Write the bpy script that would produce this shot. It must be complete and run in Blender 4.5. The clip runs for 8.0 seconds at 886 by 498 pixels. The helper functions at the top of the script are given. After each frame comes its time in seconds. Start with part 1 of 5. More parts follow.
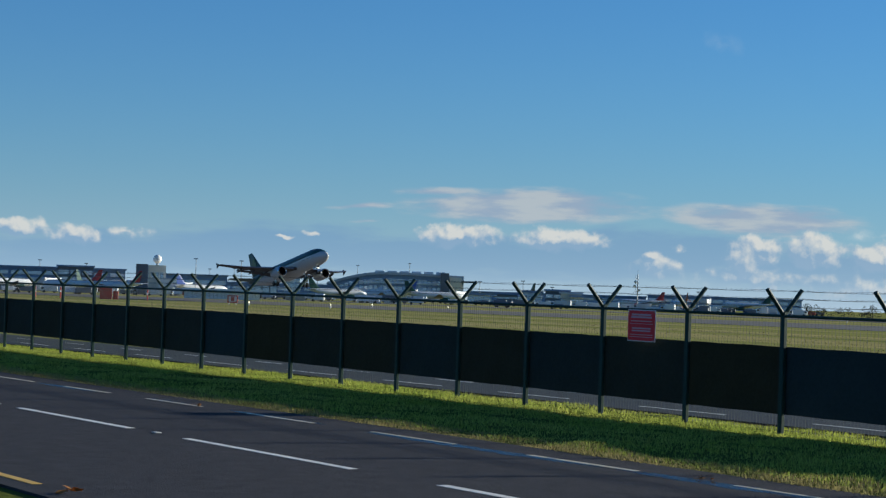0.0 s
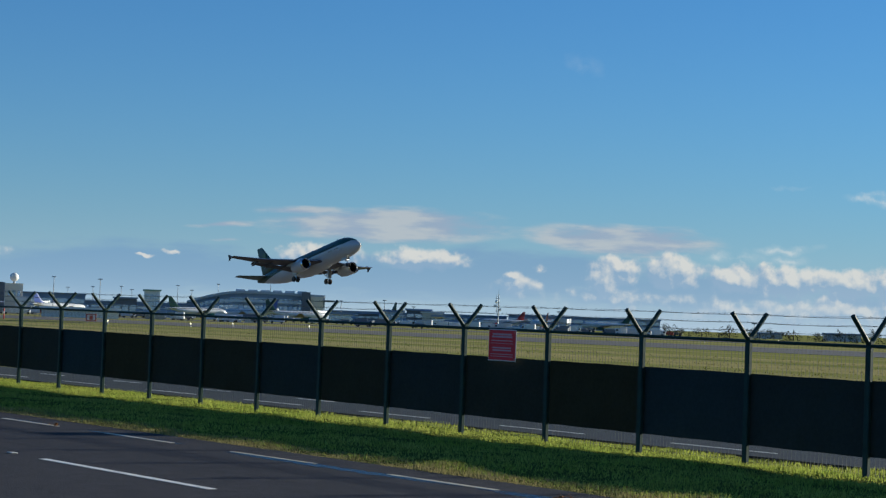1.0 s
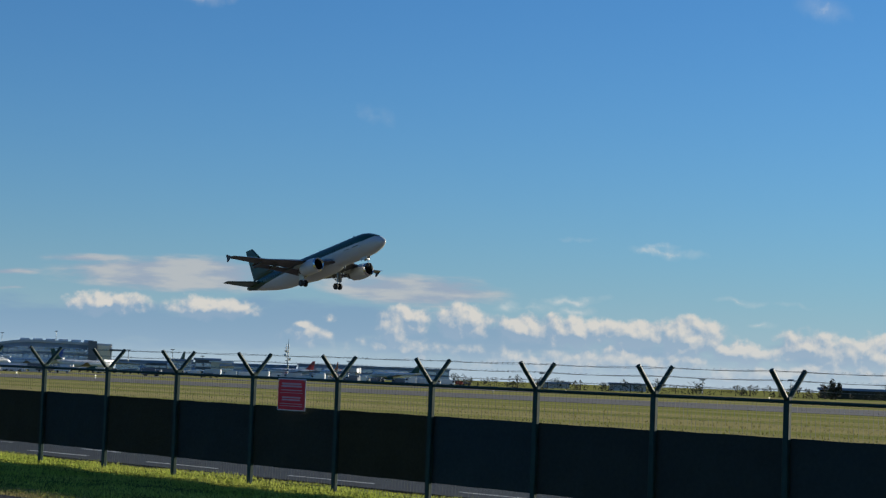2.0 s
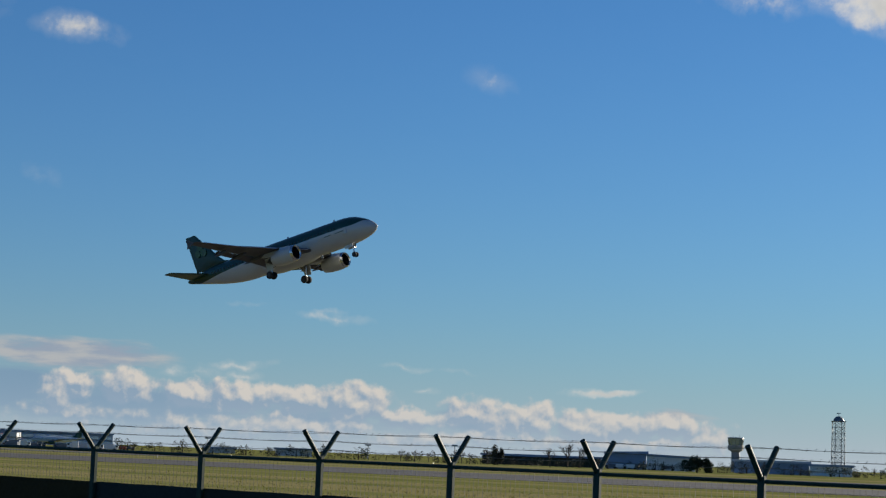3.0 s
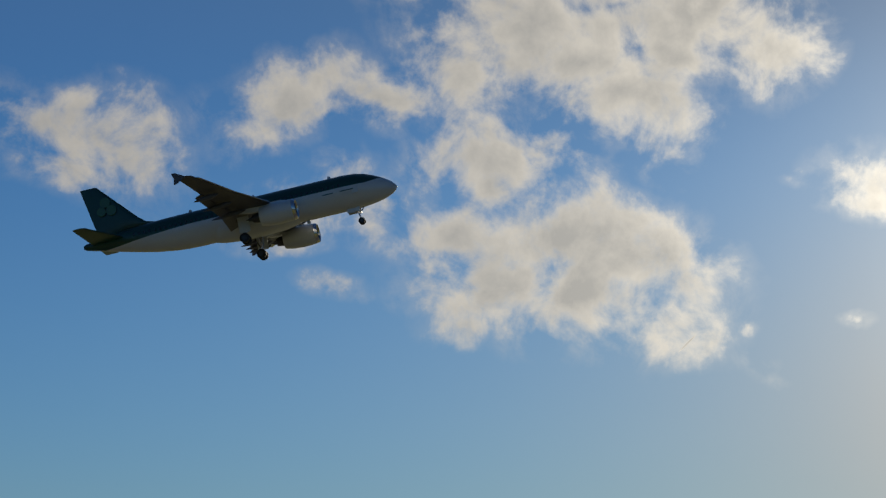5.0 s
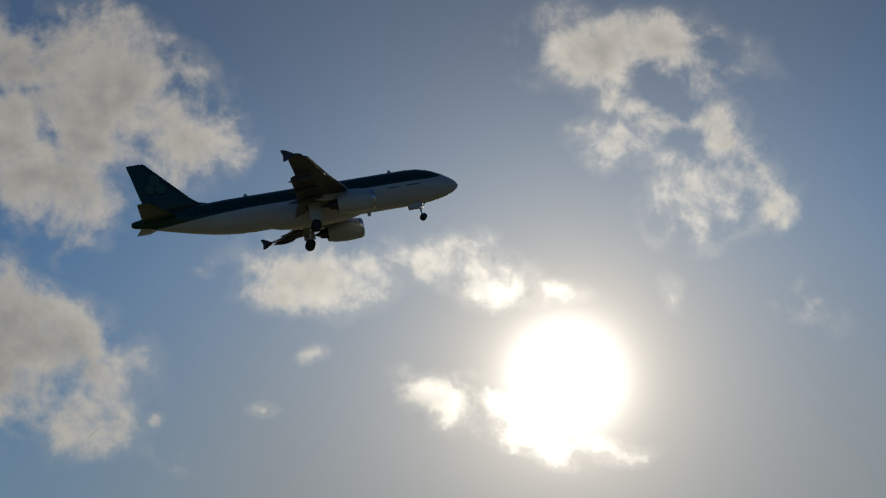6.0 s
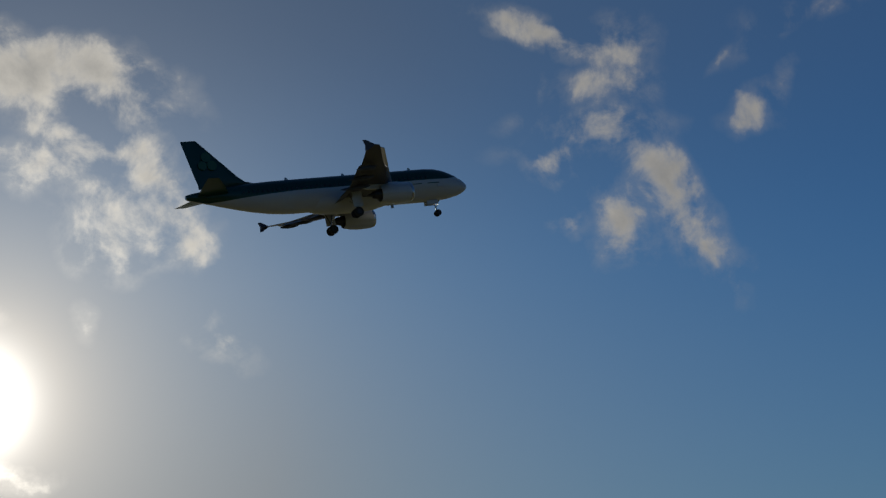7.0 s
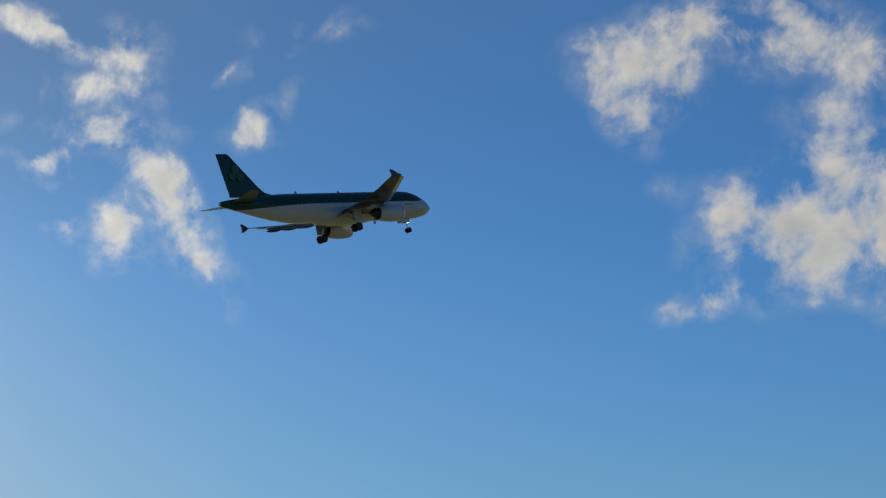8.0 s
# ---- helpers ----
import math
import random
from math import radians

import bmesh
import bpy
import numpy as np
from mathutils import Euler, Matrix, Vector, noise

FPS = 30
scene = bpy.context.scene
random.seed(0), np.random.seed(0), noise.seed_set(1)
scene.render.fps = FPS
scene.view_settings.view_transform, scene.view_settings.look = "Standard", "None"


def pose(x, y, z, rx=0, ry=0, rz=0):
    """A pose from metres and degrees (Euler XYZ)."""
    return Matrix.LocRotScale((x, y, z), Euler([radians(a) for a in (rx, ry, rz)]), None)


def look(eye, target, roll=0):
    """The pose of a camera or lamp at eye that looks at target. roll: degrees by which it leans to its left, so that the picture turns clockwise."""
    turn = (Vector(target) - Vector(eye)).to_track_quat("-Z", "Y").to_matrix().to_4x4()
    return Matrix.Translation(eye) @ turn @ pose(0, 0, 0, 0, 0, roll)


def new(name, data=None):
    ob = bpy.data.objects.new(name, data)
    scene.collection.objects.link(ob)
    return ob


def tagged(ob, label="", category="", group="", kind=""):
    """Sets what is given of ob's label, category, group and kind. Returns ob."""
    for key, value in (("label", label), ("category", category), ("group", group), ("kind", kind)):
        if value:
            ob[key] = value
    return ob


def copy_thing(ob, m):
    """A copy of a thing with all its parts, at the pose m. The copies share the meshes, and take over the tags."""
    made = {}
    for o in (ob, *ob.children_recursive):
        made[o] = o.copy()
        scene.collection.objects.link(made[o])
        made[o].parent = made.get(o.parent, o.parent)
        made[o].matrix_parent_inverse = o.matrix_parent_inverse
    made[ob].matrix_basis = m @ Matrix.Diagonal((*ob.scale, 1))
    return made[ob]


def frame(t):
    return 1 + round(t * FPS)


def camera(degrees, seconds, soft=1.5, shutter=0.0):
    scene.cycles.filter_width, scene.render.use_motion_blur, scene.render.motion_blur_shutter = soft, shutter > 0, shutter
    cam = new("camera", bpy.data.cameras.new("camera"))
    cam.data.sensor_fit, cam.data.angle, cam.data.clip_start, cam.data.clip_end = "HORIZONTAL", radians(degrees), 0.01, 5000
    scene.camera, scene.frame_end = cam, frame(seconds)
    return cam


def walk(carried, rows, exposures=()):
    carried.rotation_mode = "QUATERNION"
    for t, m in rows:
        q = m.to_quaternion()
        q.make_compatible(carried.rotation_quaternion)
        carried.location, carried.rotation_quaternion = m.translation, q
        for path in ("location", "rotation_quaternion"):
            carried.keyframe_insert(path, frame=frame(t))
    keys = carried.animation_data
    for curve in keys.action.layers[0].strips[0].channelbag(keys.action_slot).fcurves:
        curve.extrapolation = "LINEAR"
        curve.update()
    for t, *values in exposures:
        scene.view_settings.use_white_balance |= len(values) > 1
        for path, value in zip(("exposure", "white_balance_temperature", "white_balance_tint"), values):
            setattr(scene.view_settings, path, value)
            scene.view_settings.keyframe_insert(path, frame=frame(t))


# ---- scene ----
EYE = 2.5                                   # height of the camera over the road
ROAD_TURN = -58.0                           # road, fence and runway run this way


def turn(yaw, pitch, lean):
    return pose(0, 0, EYE, 90 + pitch, 0, yaw) @ pose(0, 0, 0, 0, 0, lean)


cam = camera(25.25, 8.0, soft=1.3)
walk(cam, [
    (0, turn(0.00, 1.42, 1.81)),
    (0.5, turn(-1.85, 1.66, 1.82)),
    (1, turn(-3.99, 2.11, 1.96)),
    (1.2, turn(-4.98, 2.41, 2.13)),
    (2.3, turn(-12.38, 4.27, 1.97)),
    (2.5, turn(-14.14, 4.65, 2.06)),
    (3, turn(-19.55, 5.96, 2.10)),
    (3.5, turn(-25.88, 7.47, 1.75)),
    (3.7, turn(-28.75, 8.06, 1.70)),
    (4, turn(-33.35, 8.87, 0.69)),
    (4.5, turn(-40.71, 10.14, 0.46)),
    (4.7, turn(-43.64, 10.75, 0.50)),
    (5.8, turn(-62.34, 13.77, -2.33)),
    (6, turn(-65.84, 13.99, -2.41)),
    (6.5, turn(-74.85, 14.19, -2.65)),
    (7, turn(-83.11, 14.23, -2.58)),
    (7.5, turn(-90.53, 14.35, -2.58)),
    (8, turn(-98.12, 13.94, -2.39)),
], exposures=[(0, 0.62, 5950, 3), (1.2, 0.64, 6050, 4), (2.5, 0.54, 6500, 8), (3.5, 0.38, 6650, 9), (4.5, 0.12, 6850, 9), (4.7, 0.04, 6850, 9), (5.8, -0.78, 6600, 10), (6.5, -0.98, 6550, 10), (7.0, -0.92, 6450, 10), (7.2, -0.25, 6500, 10), (7.5, 0.14, 6550, 9), (8.0, 0.22, 6550, 8)])

# ---- world and sun ----
SUN_AZ, SUN_EL, GLARE_EL = 69.3, 12.9, 10.1


def toward(az, el):
    a, e = radians(az), radians(el)
    return Vector((math.sin(a) * math.cos(e), math.cos(a) * math.cos(e), math.sin(e)))


world = bpy.data.worlds.new("world")
scene.world = world
world.use_nodes = True
WN, WL = world.node_tree.nodes, world.node_tree.links
WN.clear()


def wnode(kind, **values):
    n = WN.new(kind)
    for k, v in values.items():
        setattr(n, k, v)
    return n


def wmath(op, a, b=None, c=None, clamp=False):
    n = wnode("ShaderNodeMath", operation=op, use_clamp=clamp)
    for i, v in enumerate((a, b, c)):
        if v is None:
            continue
        if isinstance(v, (int, float)):
            n.inputs[i].default_value = v
        else:
            WL.new(v, n.inputs[i])
    return n.outputs[0]


def wmix(fac, a, b, blend="MIX"):
    n = wnode("ShaderNodeMix", data_type="RGBA", blend_type=blend)
    for i, v in ((0, fac), (6, a), (7, b)):
        if isinstance(v, (int, float)):
            n.inputs[i].default_value = v
        elif isinstance(v, tuple):
            n.inputs[i].default_value = (*v, 1)
        else:
            WL.new(v, n.inputs[i])
    return n.outputs[2]


sky = wnode("ShaderNodeTexSky", sky_type="NISHITA", sun_disc=False, sun_elevation=radians(SUN_EL),
            sun_rotation=radians(SUN_AZ), altitude=60, air_density=1.0, dust_density=0.25, ozone_density=2.0)
coord = wnode("ShaderNodeTexCoord")
way = coord.outputs["Generated"]


def wnoise(scale, detail, rough, vector=None):
    n = wnode("ShaderNodeTexNoise")
    n.inputs["Scale"].default_value, n.inputs["Detail"].default_value, n.inputs["Roughness"].default_value = scale, detail, rough
    WL.new(vector or way, n.inputs["Vector"])
    return n


def wvec(op, a, b, c=None):
    n = wnode("ShaderNodeVectorMath", operation=op)
    for i, v in enumerate((a, b, c)):
        if isinstance(v, tuple):
            n.inputs[i].default_value = v
        elif v is not None:
            WL.new(v, n.inputs[i])
    return n.outputs[0]


def frayed(scale, detail, rough, amount, source=None):
    """The view's direction, bent a little by noise."""
    n = wnoise(scale, detail, rough, source)
    return wvec("MULTIPLY_ADD", n.outputs["Color"], (amount,) * 3, wvec("SUBTRACT", source or way, (amount / 2,) * 3))


def ramp(value, low, top, smooth=True):
    n = wnode("ShaderNodeMapRange", interpolation_type="SMOOTHSTEP" if smooth else "LINEAR")
    n.inputs["From Min"].default_value, n.inputs["From Max"].default_value = low, top
    WL.new(value, n.inputs["Value"])
    return n.outputs["Result"]


def oval(az, el, wide, high, tilt, weight, source, skirt=1.5):
    """A cloud's oval: its direction, its half width and half height in degrees, its tilt and its density."""
    d = toward(az, el)
    right = Vector((d.y, -d.x, 0)).normalized()
    up = right.cross(d)
    a = radians(tilt)
    x, y = right * math.cos(a) + up * math.sin(a), up * math.cos(a) - right * math.sin(a)
    m = Matrix((x, y, x.cross(y))).transposed()
    n = wnode("ShaderNodeMapping", vector_type="TEXTURE")
    n.inputs["Location"].default_value = d
    n.inputs["Rotation"].default_value = m.to_euler()
    n.inputs["Scale"].default_value = (radians(wide) * skirt, radians(high) * skirt, 0.5)
    WL.new(source, n.inputs["Vector"])
    g = wnode("ShaderNodeTexGradient", gradient_type="SPHERICAL")
    WL.new(n.outputs[0], g.inputs[0])
    return wmath("MULTIPLY", g.outputs["Fac"], weight)


def grown(so_far, value, soft):
    """One more oval grown into those before it."""
    return wmath("SMOOTH_MAX", so_far, value, soft)


BENT_HIGH = frayed(17.0, 5.0, 0.55, 0.04)
LIFT = (0.0014, -0.0004, 0.0026)                      # a step towards the light, for the relief
BENT_LOW = frayed(70.0, 4.0, 0.55, 0.010)
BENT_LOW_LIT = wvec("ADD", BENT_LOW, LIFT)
BENT_SMALL = frayed(45.0, 4.0, 0.55, 0.012)
BENT_SMOOTH = frayed(14.0, 3.0, 0.5, 0.012)
grew = {"high": 0.0, "veil": 0.0, "band": 0.0, "head": 0.0, "head_lit": 0.0}


def billow(*values):
    grew["high"] = grown(grew["high"], oval(*values, BENT_HIGH if values[3] > 0.33 else BENT_SMALL, 2.0), 0.10)


def veil(*values):
    grew["veil"] = grown(grew["veil"], oval(*values, BENT_SMOOTH), 0.12)


def band(*values):
    grew["band"] = grown(grew["band"], oval(*values, BENT_SMOOTH), 0.15)


def puff(*values):
    grew["head"] = grown(grew["head"], oval(*values, BENT_LOW, 1.7), 0.12)
    grew["head_lit"] = grown(grew["head_lit"], oval(*values, BENT_LOW_LIT, 1.7), 0.12)


# clouds overhead and towards the sun
billow(28.51, 14.12, 1.29, 0.483, 8, 0.55)
billow(30.15, 14.19, 1.46, 0.566, 2, 0.90)
billow(29.18, 13.58, 1.45, 0.452, -3, 0.80)
billow(31.67, 13.51, 1.95, 0.650, -13, 1.00)
billow(33.51, 13.08, 1.14, 0.652, -9, 0.90)
billow(31.78, 15.37, 1.38, 0.518, 10, 0.85)
billow(35.30, 16.11, 1.79, 0.487, 1, 0.55)
billow(36.16, 15.24, 2.44, 0.896, -7, 1.00)
billow(38.36, 14.69, 1.96, 1.304, -20, 1.10)
billow(37.35, 13.87, 1.47, 0.653, -9, 0.90)
billow(38.87, 13.39, 0.98, 0.490, 0, 0.80)
billow(36.68, 13.54, 1.14, 0.408, -9, 0.60)
billow(43.86, 16.15, 1.63, 0.978, 20, 1.00)
billow(45.05, 16.65, 1.14, 0.651, 0, 0.90)
billow(46.91, 15.99, 1.63, 0.732, -10, 1.00)
billow(43.02, 15.33, 1.14, 0.653, 11, 0.90)
billow(44.71, 15.67, 1.30, 0.489, 5, 0.90)
billow(41.16, 15.63, 0.98, 0.652, 21, 0.45)
billow(45.06, 13.72, 0.82, 0.654, 20, 0.80)
billow(43.89, 13.30, 1.14, 0.572, 10, 0.80)
billow(46.57, 13.07, 0.98, 0.572, -15, 0.90)
billow(43.89, 12.49, 1.47, 0.654, 5, 1.00)
billow(46.24, 12.41, 0.65, 0.572, -0, 0.80)
billow(44.73, 13.06, 0.98, 0.818, 0, 0.70)
billow(45.07, 10.78, 0.82, 0.295, -10, 0.70)
billow(45.99, 10.42, 0.33, 0.164, 0, 0.50)
billow(48.94, 16.94, 1.46, 0.972, 19, 1.08)
billow(50.30, 17.23, 1.94, 0.808, -1, 1.08)
billow(49.78, 16.28, 0.81, 0.648, -1, 0.84)
billow(52.80, 17.15, 2.41, 0.804, -2, 1.20)
billow(53.93, 15.99, 1.77, 0.963, -12, 1.20)
billow(52.28, 15.89, 0.97, 0.806, -2, 0.96)
billow(54.56, 15.01, 0.96, 0.802, -42, 0.84)
billow(56.04, 15.42, 0.64, 0.798, -3, 0.72)
billow(55.61, 17.35, 1.91, 0.478, -3, 1.08)
billow(48.92, 14.27, 1.55, 0.814, 4, 1.20)
billow(49.75, 13.61, 0.81, 0.650, -61, 0.96)
billow(51.43, 14.71, 1.29, 0.647, 14, 1.08)
billow(52.41, 14.28, 0.65, 0.565, -2, 0.84)
billow(48.57, 12.16, 1.30, 0.734, 4, 1.08)
billow(51.38, 11.87, 2.11, 1.136, -1, 1.32)
billow(53.82, 11.49, 2.26, 1.290, -10, 1.32)
billow(50.21, 10.92, 2.11, 1.139, -1, 1.32)
billow(52.65, 10.23, 2.75, 1.294, -6, 1.32)
billow(55.09, 10.65, 1.28, 1.124, -32, 1.08)
billow(49.04, 9.46, 0.98, 0.570, -0, 0.72)
billow(52.47, 9.26, 1.13, 0.566, 4, 0.84)
billow(54.57, 9.38, 0.96, 0.563, -1, 0.72)
billow(48.23, 10.94, 0.98, 0.979, -0, 0.72)
billow(50.24, 20.03, 3.19, 1.275, -3, 1.35)
billow(53.43, 19.62, 3.22, 1.127, -4, 1.35)
billow(56.47, 18.66, 1.95, 1.461, -25, 1.32)
billow(58.15, 17.50, 1.22, 1.141, -51, 1.20)
billow(50.92, 18.14, 2.56, 1.282, 1, 1.32)
billow(53.93, 18.18, 2.42, 0.969, 0, 1.32)
billow(53.41, 16.24, 1.46, 1.132, -20, 0.96)
billow(54.74, 15.59, 1.30, 0.811, -10, 0.84)
billow(50.30, 14.45, 2.08, 0.962, -9, 1.08)
billow(51.76, 14.62, 0.97, 0.644, 0, 0.96)
billow(61.92, 13.31, 1.64, 0.900, -12, 0.90)
billow(63.12, 13.75, 1.15, 0.818, -23, 0.80)
billow(60.89, 12.69, 0.98, 0.573, -2, 0.84)
billow(61.88, 12.49, 0.82, 0.491, -2, 0.60)
billow(66.96, 13.40, 1.31, 0.816, -13, 0.80)
billow(67.77, 12.86, 0.98, 0.489, -14, 0.70)
billow(65.45, 13.32, 0.65, 0.490, -3, 0.50)
billow(69.25, 12.60, 0.98, 0.325, -4, 0.48)
billow(64.98, 15.55, 0.49, 0.294, -3, 0.50)
billow(61.91, 11.10, 0.39, 0.229, -2, 0.70)
billow(57.27, 9.41, 0.26, 0.195, -2, 0.80)
billow(60.41, 9.53, 0.42, 0.196, -2, 0.70)
billow(57.29, 8.40, 0.73, 0.292, -22, 0.45)
billow(57.93, 7.82, 0.65, 0.227, -22, 0.40)
billow(72.42, 12.13, 0.40, 0.564, -5, 0.42)
billow(58.90, 13.57, 0.49, 0.196, -2, 0.35)
billow(70.60, 19.48, 1.61, 0.887, -5, 1.08)
billow(72.79, 19.36, 1.93, 0.802, -16, 1.10)
billow(74.05, 18.52, 0.80, 0.640, -6, 0.96)
billow(71.84, 18.09, 1.29, 0.564, -5, 0.78)
billow(71.23, 16.84, 1.13, 0.566, -5, 0.96)
billow(73.26, 17.15, 1.61, 0.723, -16, 1.08)
billow(74.50, 16.23, 1.12, 0.801, -36, 1.02)
billow(73.28, 15.54, 1.45, 0.965, -25, 0.66)
billow(74.86, 14.91, 0.96, 0.960, -6, 0.96)
billow(73.18, 14.41, 0.97, 0.724, -35, 0.90)
billow(65.75, 9.71, 1.63, 0.456, -11, 0.90)
billow(67.20, 9.14, 1.79, 0.569, -18, 1.00)
billow(68.62, 8.26, 1.78, 0.356, -11, 1.08)
billow(76.61, 11.84, 0.81, 0.455, -31, 0.70)
billow(77.09, 11.18, 0.49, 0.488, -46, 0.40)
billow(72.52, 12.06, 0.32, 0.483, -0, 0.36)
billow(85.09, 20.60, 0.98, 0.358, -18, 0.75)
billow(86.79, 20.09, 1.46, 0.488, -24, 0.95)
billow(88.67, 19.80, 0.97, 0.811, 36, 0.84)
billow(88.94, 18.81, 0.89, 0.650, -4, 0.79)
billow(87.89, 18.48, 1.14, 0.488, 6, 0.63)
billow(88.31, 17.23, 1.47, 0.651, 6, 0.95)
billow(90.04, 15.47, 2.28, 0.731, -56, 0.97)
billow(91.24, 13.75, 1.36, 0.357, -65, 0.68)
billow(86.74, 16.60, 0.73, 0.490, -4, 0.84)
billow(88.47, 14.61, 0.65, 0.897, 26, 0.84)
billow(88.59, 13.94, 0.81, 0.489, -4, 0.79)
billow(86.96, 14.78, 0.49, 0.327, -4, 0.69)
billow(85.96, 17.79, 0.98, 0.294, 7, 0.45)
billow(86.17, 18.51, 0.24, 0.489, -4, 0.37)
billow(85.22, 16.85, 0.82, 0.327, -3, 0.30)
billow(91.86, 19.14, 0.56, 0.161, 40, 0.42)
billow(93.63, 19.93, 1.57, 0.289, 29, 0.51)
billow(94.69, 20.38, 1.34, 0.288, 3, 0.47)
billow(92.82, 17.51, 0.65, 0.484, 4, 0.69)
billow(93.46, 18.10, 0.32, 0.563, -26, 0.53)
billow(92.55, 17.30, 0.78, 0.258, -5, 0.51)
billow(92.77, 19.78, 0.64, 0.643, -6, 0.32)
billow(104.12, 18.85, 1.46, 0.892, -19, 0.85)
billow(104.36, 17.54, 0.97, 0.812, -54, 0.75)
billow(105.43, 18.11, 0.81, 0.648, -5, 0.70)
billow(106.24, 19.82, 1.61, 0.726, -5, 0.80)
billow(107.73, 19.36, 1.77, 0.804, -26, 0.85)
billow(109.28, 19.69, 1.92, 0.720, -16, 0.90)
billow(110.21, 18.95, 1.44, 0.799, -6, 0.90)
billow(110.92, 17.76, 1.28, 1.117, -6, 0.60)
billow(107.83, 18.55, 0.64, 0.483, -26, 0.60)
billow(109.68, 16.92, 1.12, 0.481, -6, 0.55)
billow(110.15, 14.95, 2.08, 1.443, 24, 1.10)
billow(108.44, 14.13, 2.10, 1.128, 10, 1.00)
billow(110.85, 13.75, 1.60, 1.439, -6, 1.10)
billow(107.17, 14.72, 0.97, 0.728, -5, 0.80)
billow(109.32, 12.93, 1.77, 0.964, 15, 0.90)
billow(105.97, 12.05, 0.97, 0.405, 11, 0.75)
billow(106.82, 12.48, 1.13, 0.453, 16, 0.75)
billow(110.31, 11.47, 0.80, 0.400, -15, 0.50)
billow(105.04, 15.21, 0.81, 0.406, -4, 0.35)
billow(104.64, 11.89, 0.69, 0.228, 16, 0.40)
billow(4.20, 11.71, 2.07, 0.350, 15, 0.60)
billow(8.73, 11.78, 0.97, 0.322, -4, 0.70)
billow(20.83, 11.07, 0.57, 0.357, -29, 0.35)
billow(7.80, 7.54, 0.65, 0.291, -22, 0.30)
billow(16.54, 3.85, 0.74, 0.131, -3, 0.70)
billow(16.37, 4.04, 0.41, 0.082, 2, 0.60)
billow(13.83, 4.12, 0.57, 0.065, 2, 0.50)
billow(24.09, 1.95, 0.89, 0.097, 4, 0.80)
billow(19.23, 1.82, 0.41, 0.065, 2, 0.50)
billow(18.64, 2.50, 0.65, 0.082, -3, 0.60)
billow(20.11, 2.43, 0.49, 0.065, 2, 0.50)
billow(12.52, 2.11, 0.65, 0.147, 2, 0.70)
billow(13.73, 2.37, 0.82, 0.098, 2, 0.70)
billow(13.91, 2.11, 0.46, 0.114, 2, 0.70)
billow(7.98, 7.49, 0.64, 0.322, -29, 0.28)
# smooth lens-shaped clouds
veil(2.35, 2.70, 3.11, 0.491, 1, 0.95)
veil(-0.12, 3.07, 1.47, 0.147, 2, 0.6)
veil(-2.40, 2.62, 0.98, 0.098, 2, 0.6)
veil(9.16, 2.55, 2.42, 0.420, -3, 0.95)
veil(-2.38, 2.18, 0.49, 0.065, 2, 0.4)
veil(26.26, 1.25, 1.29, 0.225, -1, 0.6)
# the slate-blue bodies of the far bank
band(-16.45, 0.71, 5.97, 0.785, 2, 0.9)
band(-10.26, 0.85, 4.83, 0.725, 2, 0.9)
band(-5.28, 1.18, 4.24, 0.782, 2, 1.1)
band(-0.39, 1.18, 4.26, 0.655, 2, 1)
band(3.54, 1.14, 4.25, 0.654, 2, 1)
band(6.46, 1.47, 3.25, 0.732, 2, 1)
band(10.31, 1.17, 4.19, 0.564, 2, 0.9)
band(12.00, 0.98, 4.23, 0.521, 1, 0.7)
band(15.92, 0.80, 3.26, 0.457, 1, 0.6)
band(20.80, 0.98, 1.22, 0.488, -1, 0.9)
band(23.88, 0.68, 2.75, 0.356, 1, 0.5)
# sunlit heads of the far bank
puff(-12.10, 1.67, 0.67, 0.240, -3, 0.9)
puff(-10.59, 1.48, 0.68, 0.290, -3, 0.9)
puff(0.41, 1.81, 1.06, 0.295, 2, 1)
puff(3.36, 1.79, 1.18, 0.310, -2, 1)
puff(6.15, 1.10, 0.73, 0.391, 2, 0.7)
puff(8.71, 1.45, 0.49, 0.485, 22, 0.9)
puff(9.10, 1.70, 0.65, 0.259, 2, 0.9)
puff(6.86, 1.69, 0.24, 0.146, 2, 0.6)
puff(-4.57, 1.61, 0.26, 0.065, 2, 0.7)
puff(-3.76, 1.77, 0.36, 0.082, 2, 0.7)
puff(-9.01, 1.59, 0.61, 0.178, 2, 0.55)
puff(5.98, 1.37, 0.39, 0.163, 2, 0.7)
puff(8.90, 1.55, 0.62, 0.421, 2, 0.9)
puff(10.67, 1.69, 0.85, 0.455, -3, 1)
puff(12.38, 1.53, 0.90, 0.391, -3, 1)
puff(13.93, 1.49, 1.14, 0.424, -3, 1.05)
puff(15.57, 1.39, 1.01, 0.425, -3, 1)
puff(17.21, 1.39, 1.01, 0.523, -3, 1.05)
puff(18.69, 1.03, 1.01, 0.326, -3, 0.9)
puff(20.80, 1.17, 1.11, 0.488, -3, 0.9)
puff(22.26, 1.11, 0.89, 0.438, -6, 1)
puff(23.71, 1.00, 1.00, 0.437, -3, 1)
puff(24.83, 0.91, 1.13, 0.387, -1, 0.95)
puff(26.26, 1.04, 1.45, 0.354, -1, 0.9)
puff(27.29, 0.72, 0.67, 0.352, -6, 0.85)
puff(14.95, 0.60, 4.24, 0.424, 2, 0.7)
puff(9.26, 0.79, 2.59, 0.356, 2, 0.55)
puff(19.85, 0.46, 4.07, 0.326, 2, 0.7)
puff(24.68, 0.47, 3.23, 0.290, 2, 0.75)
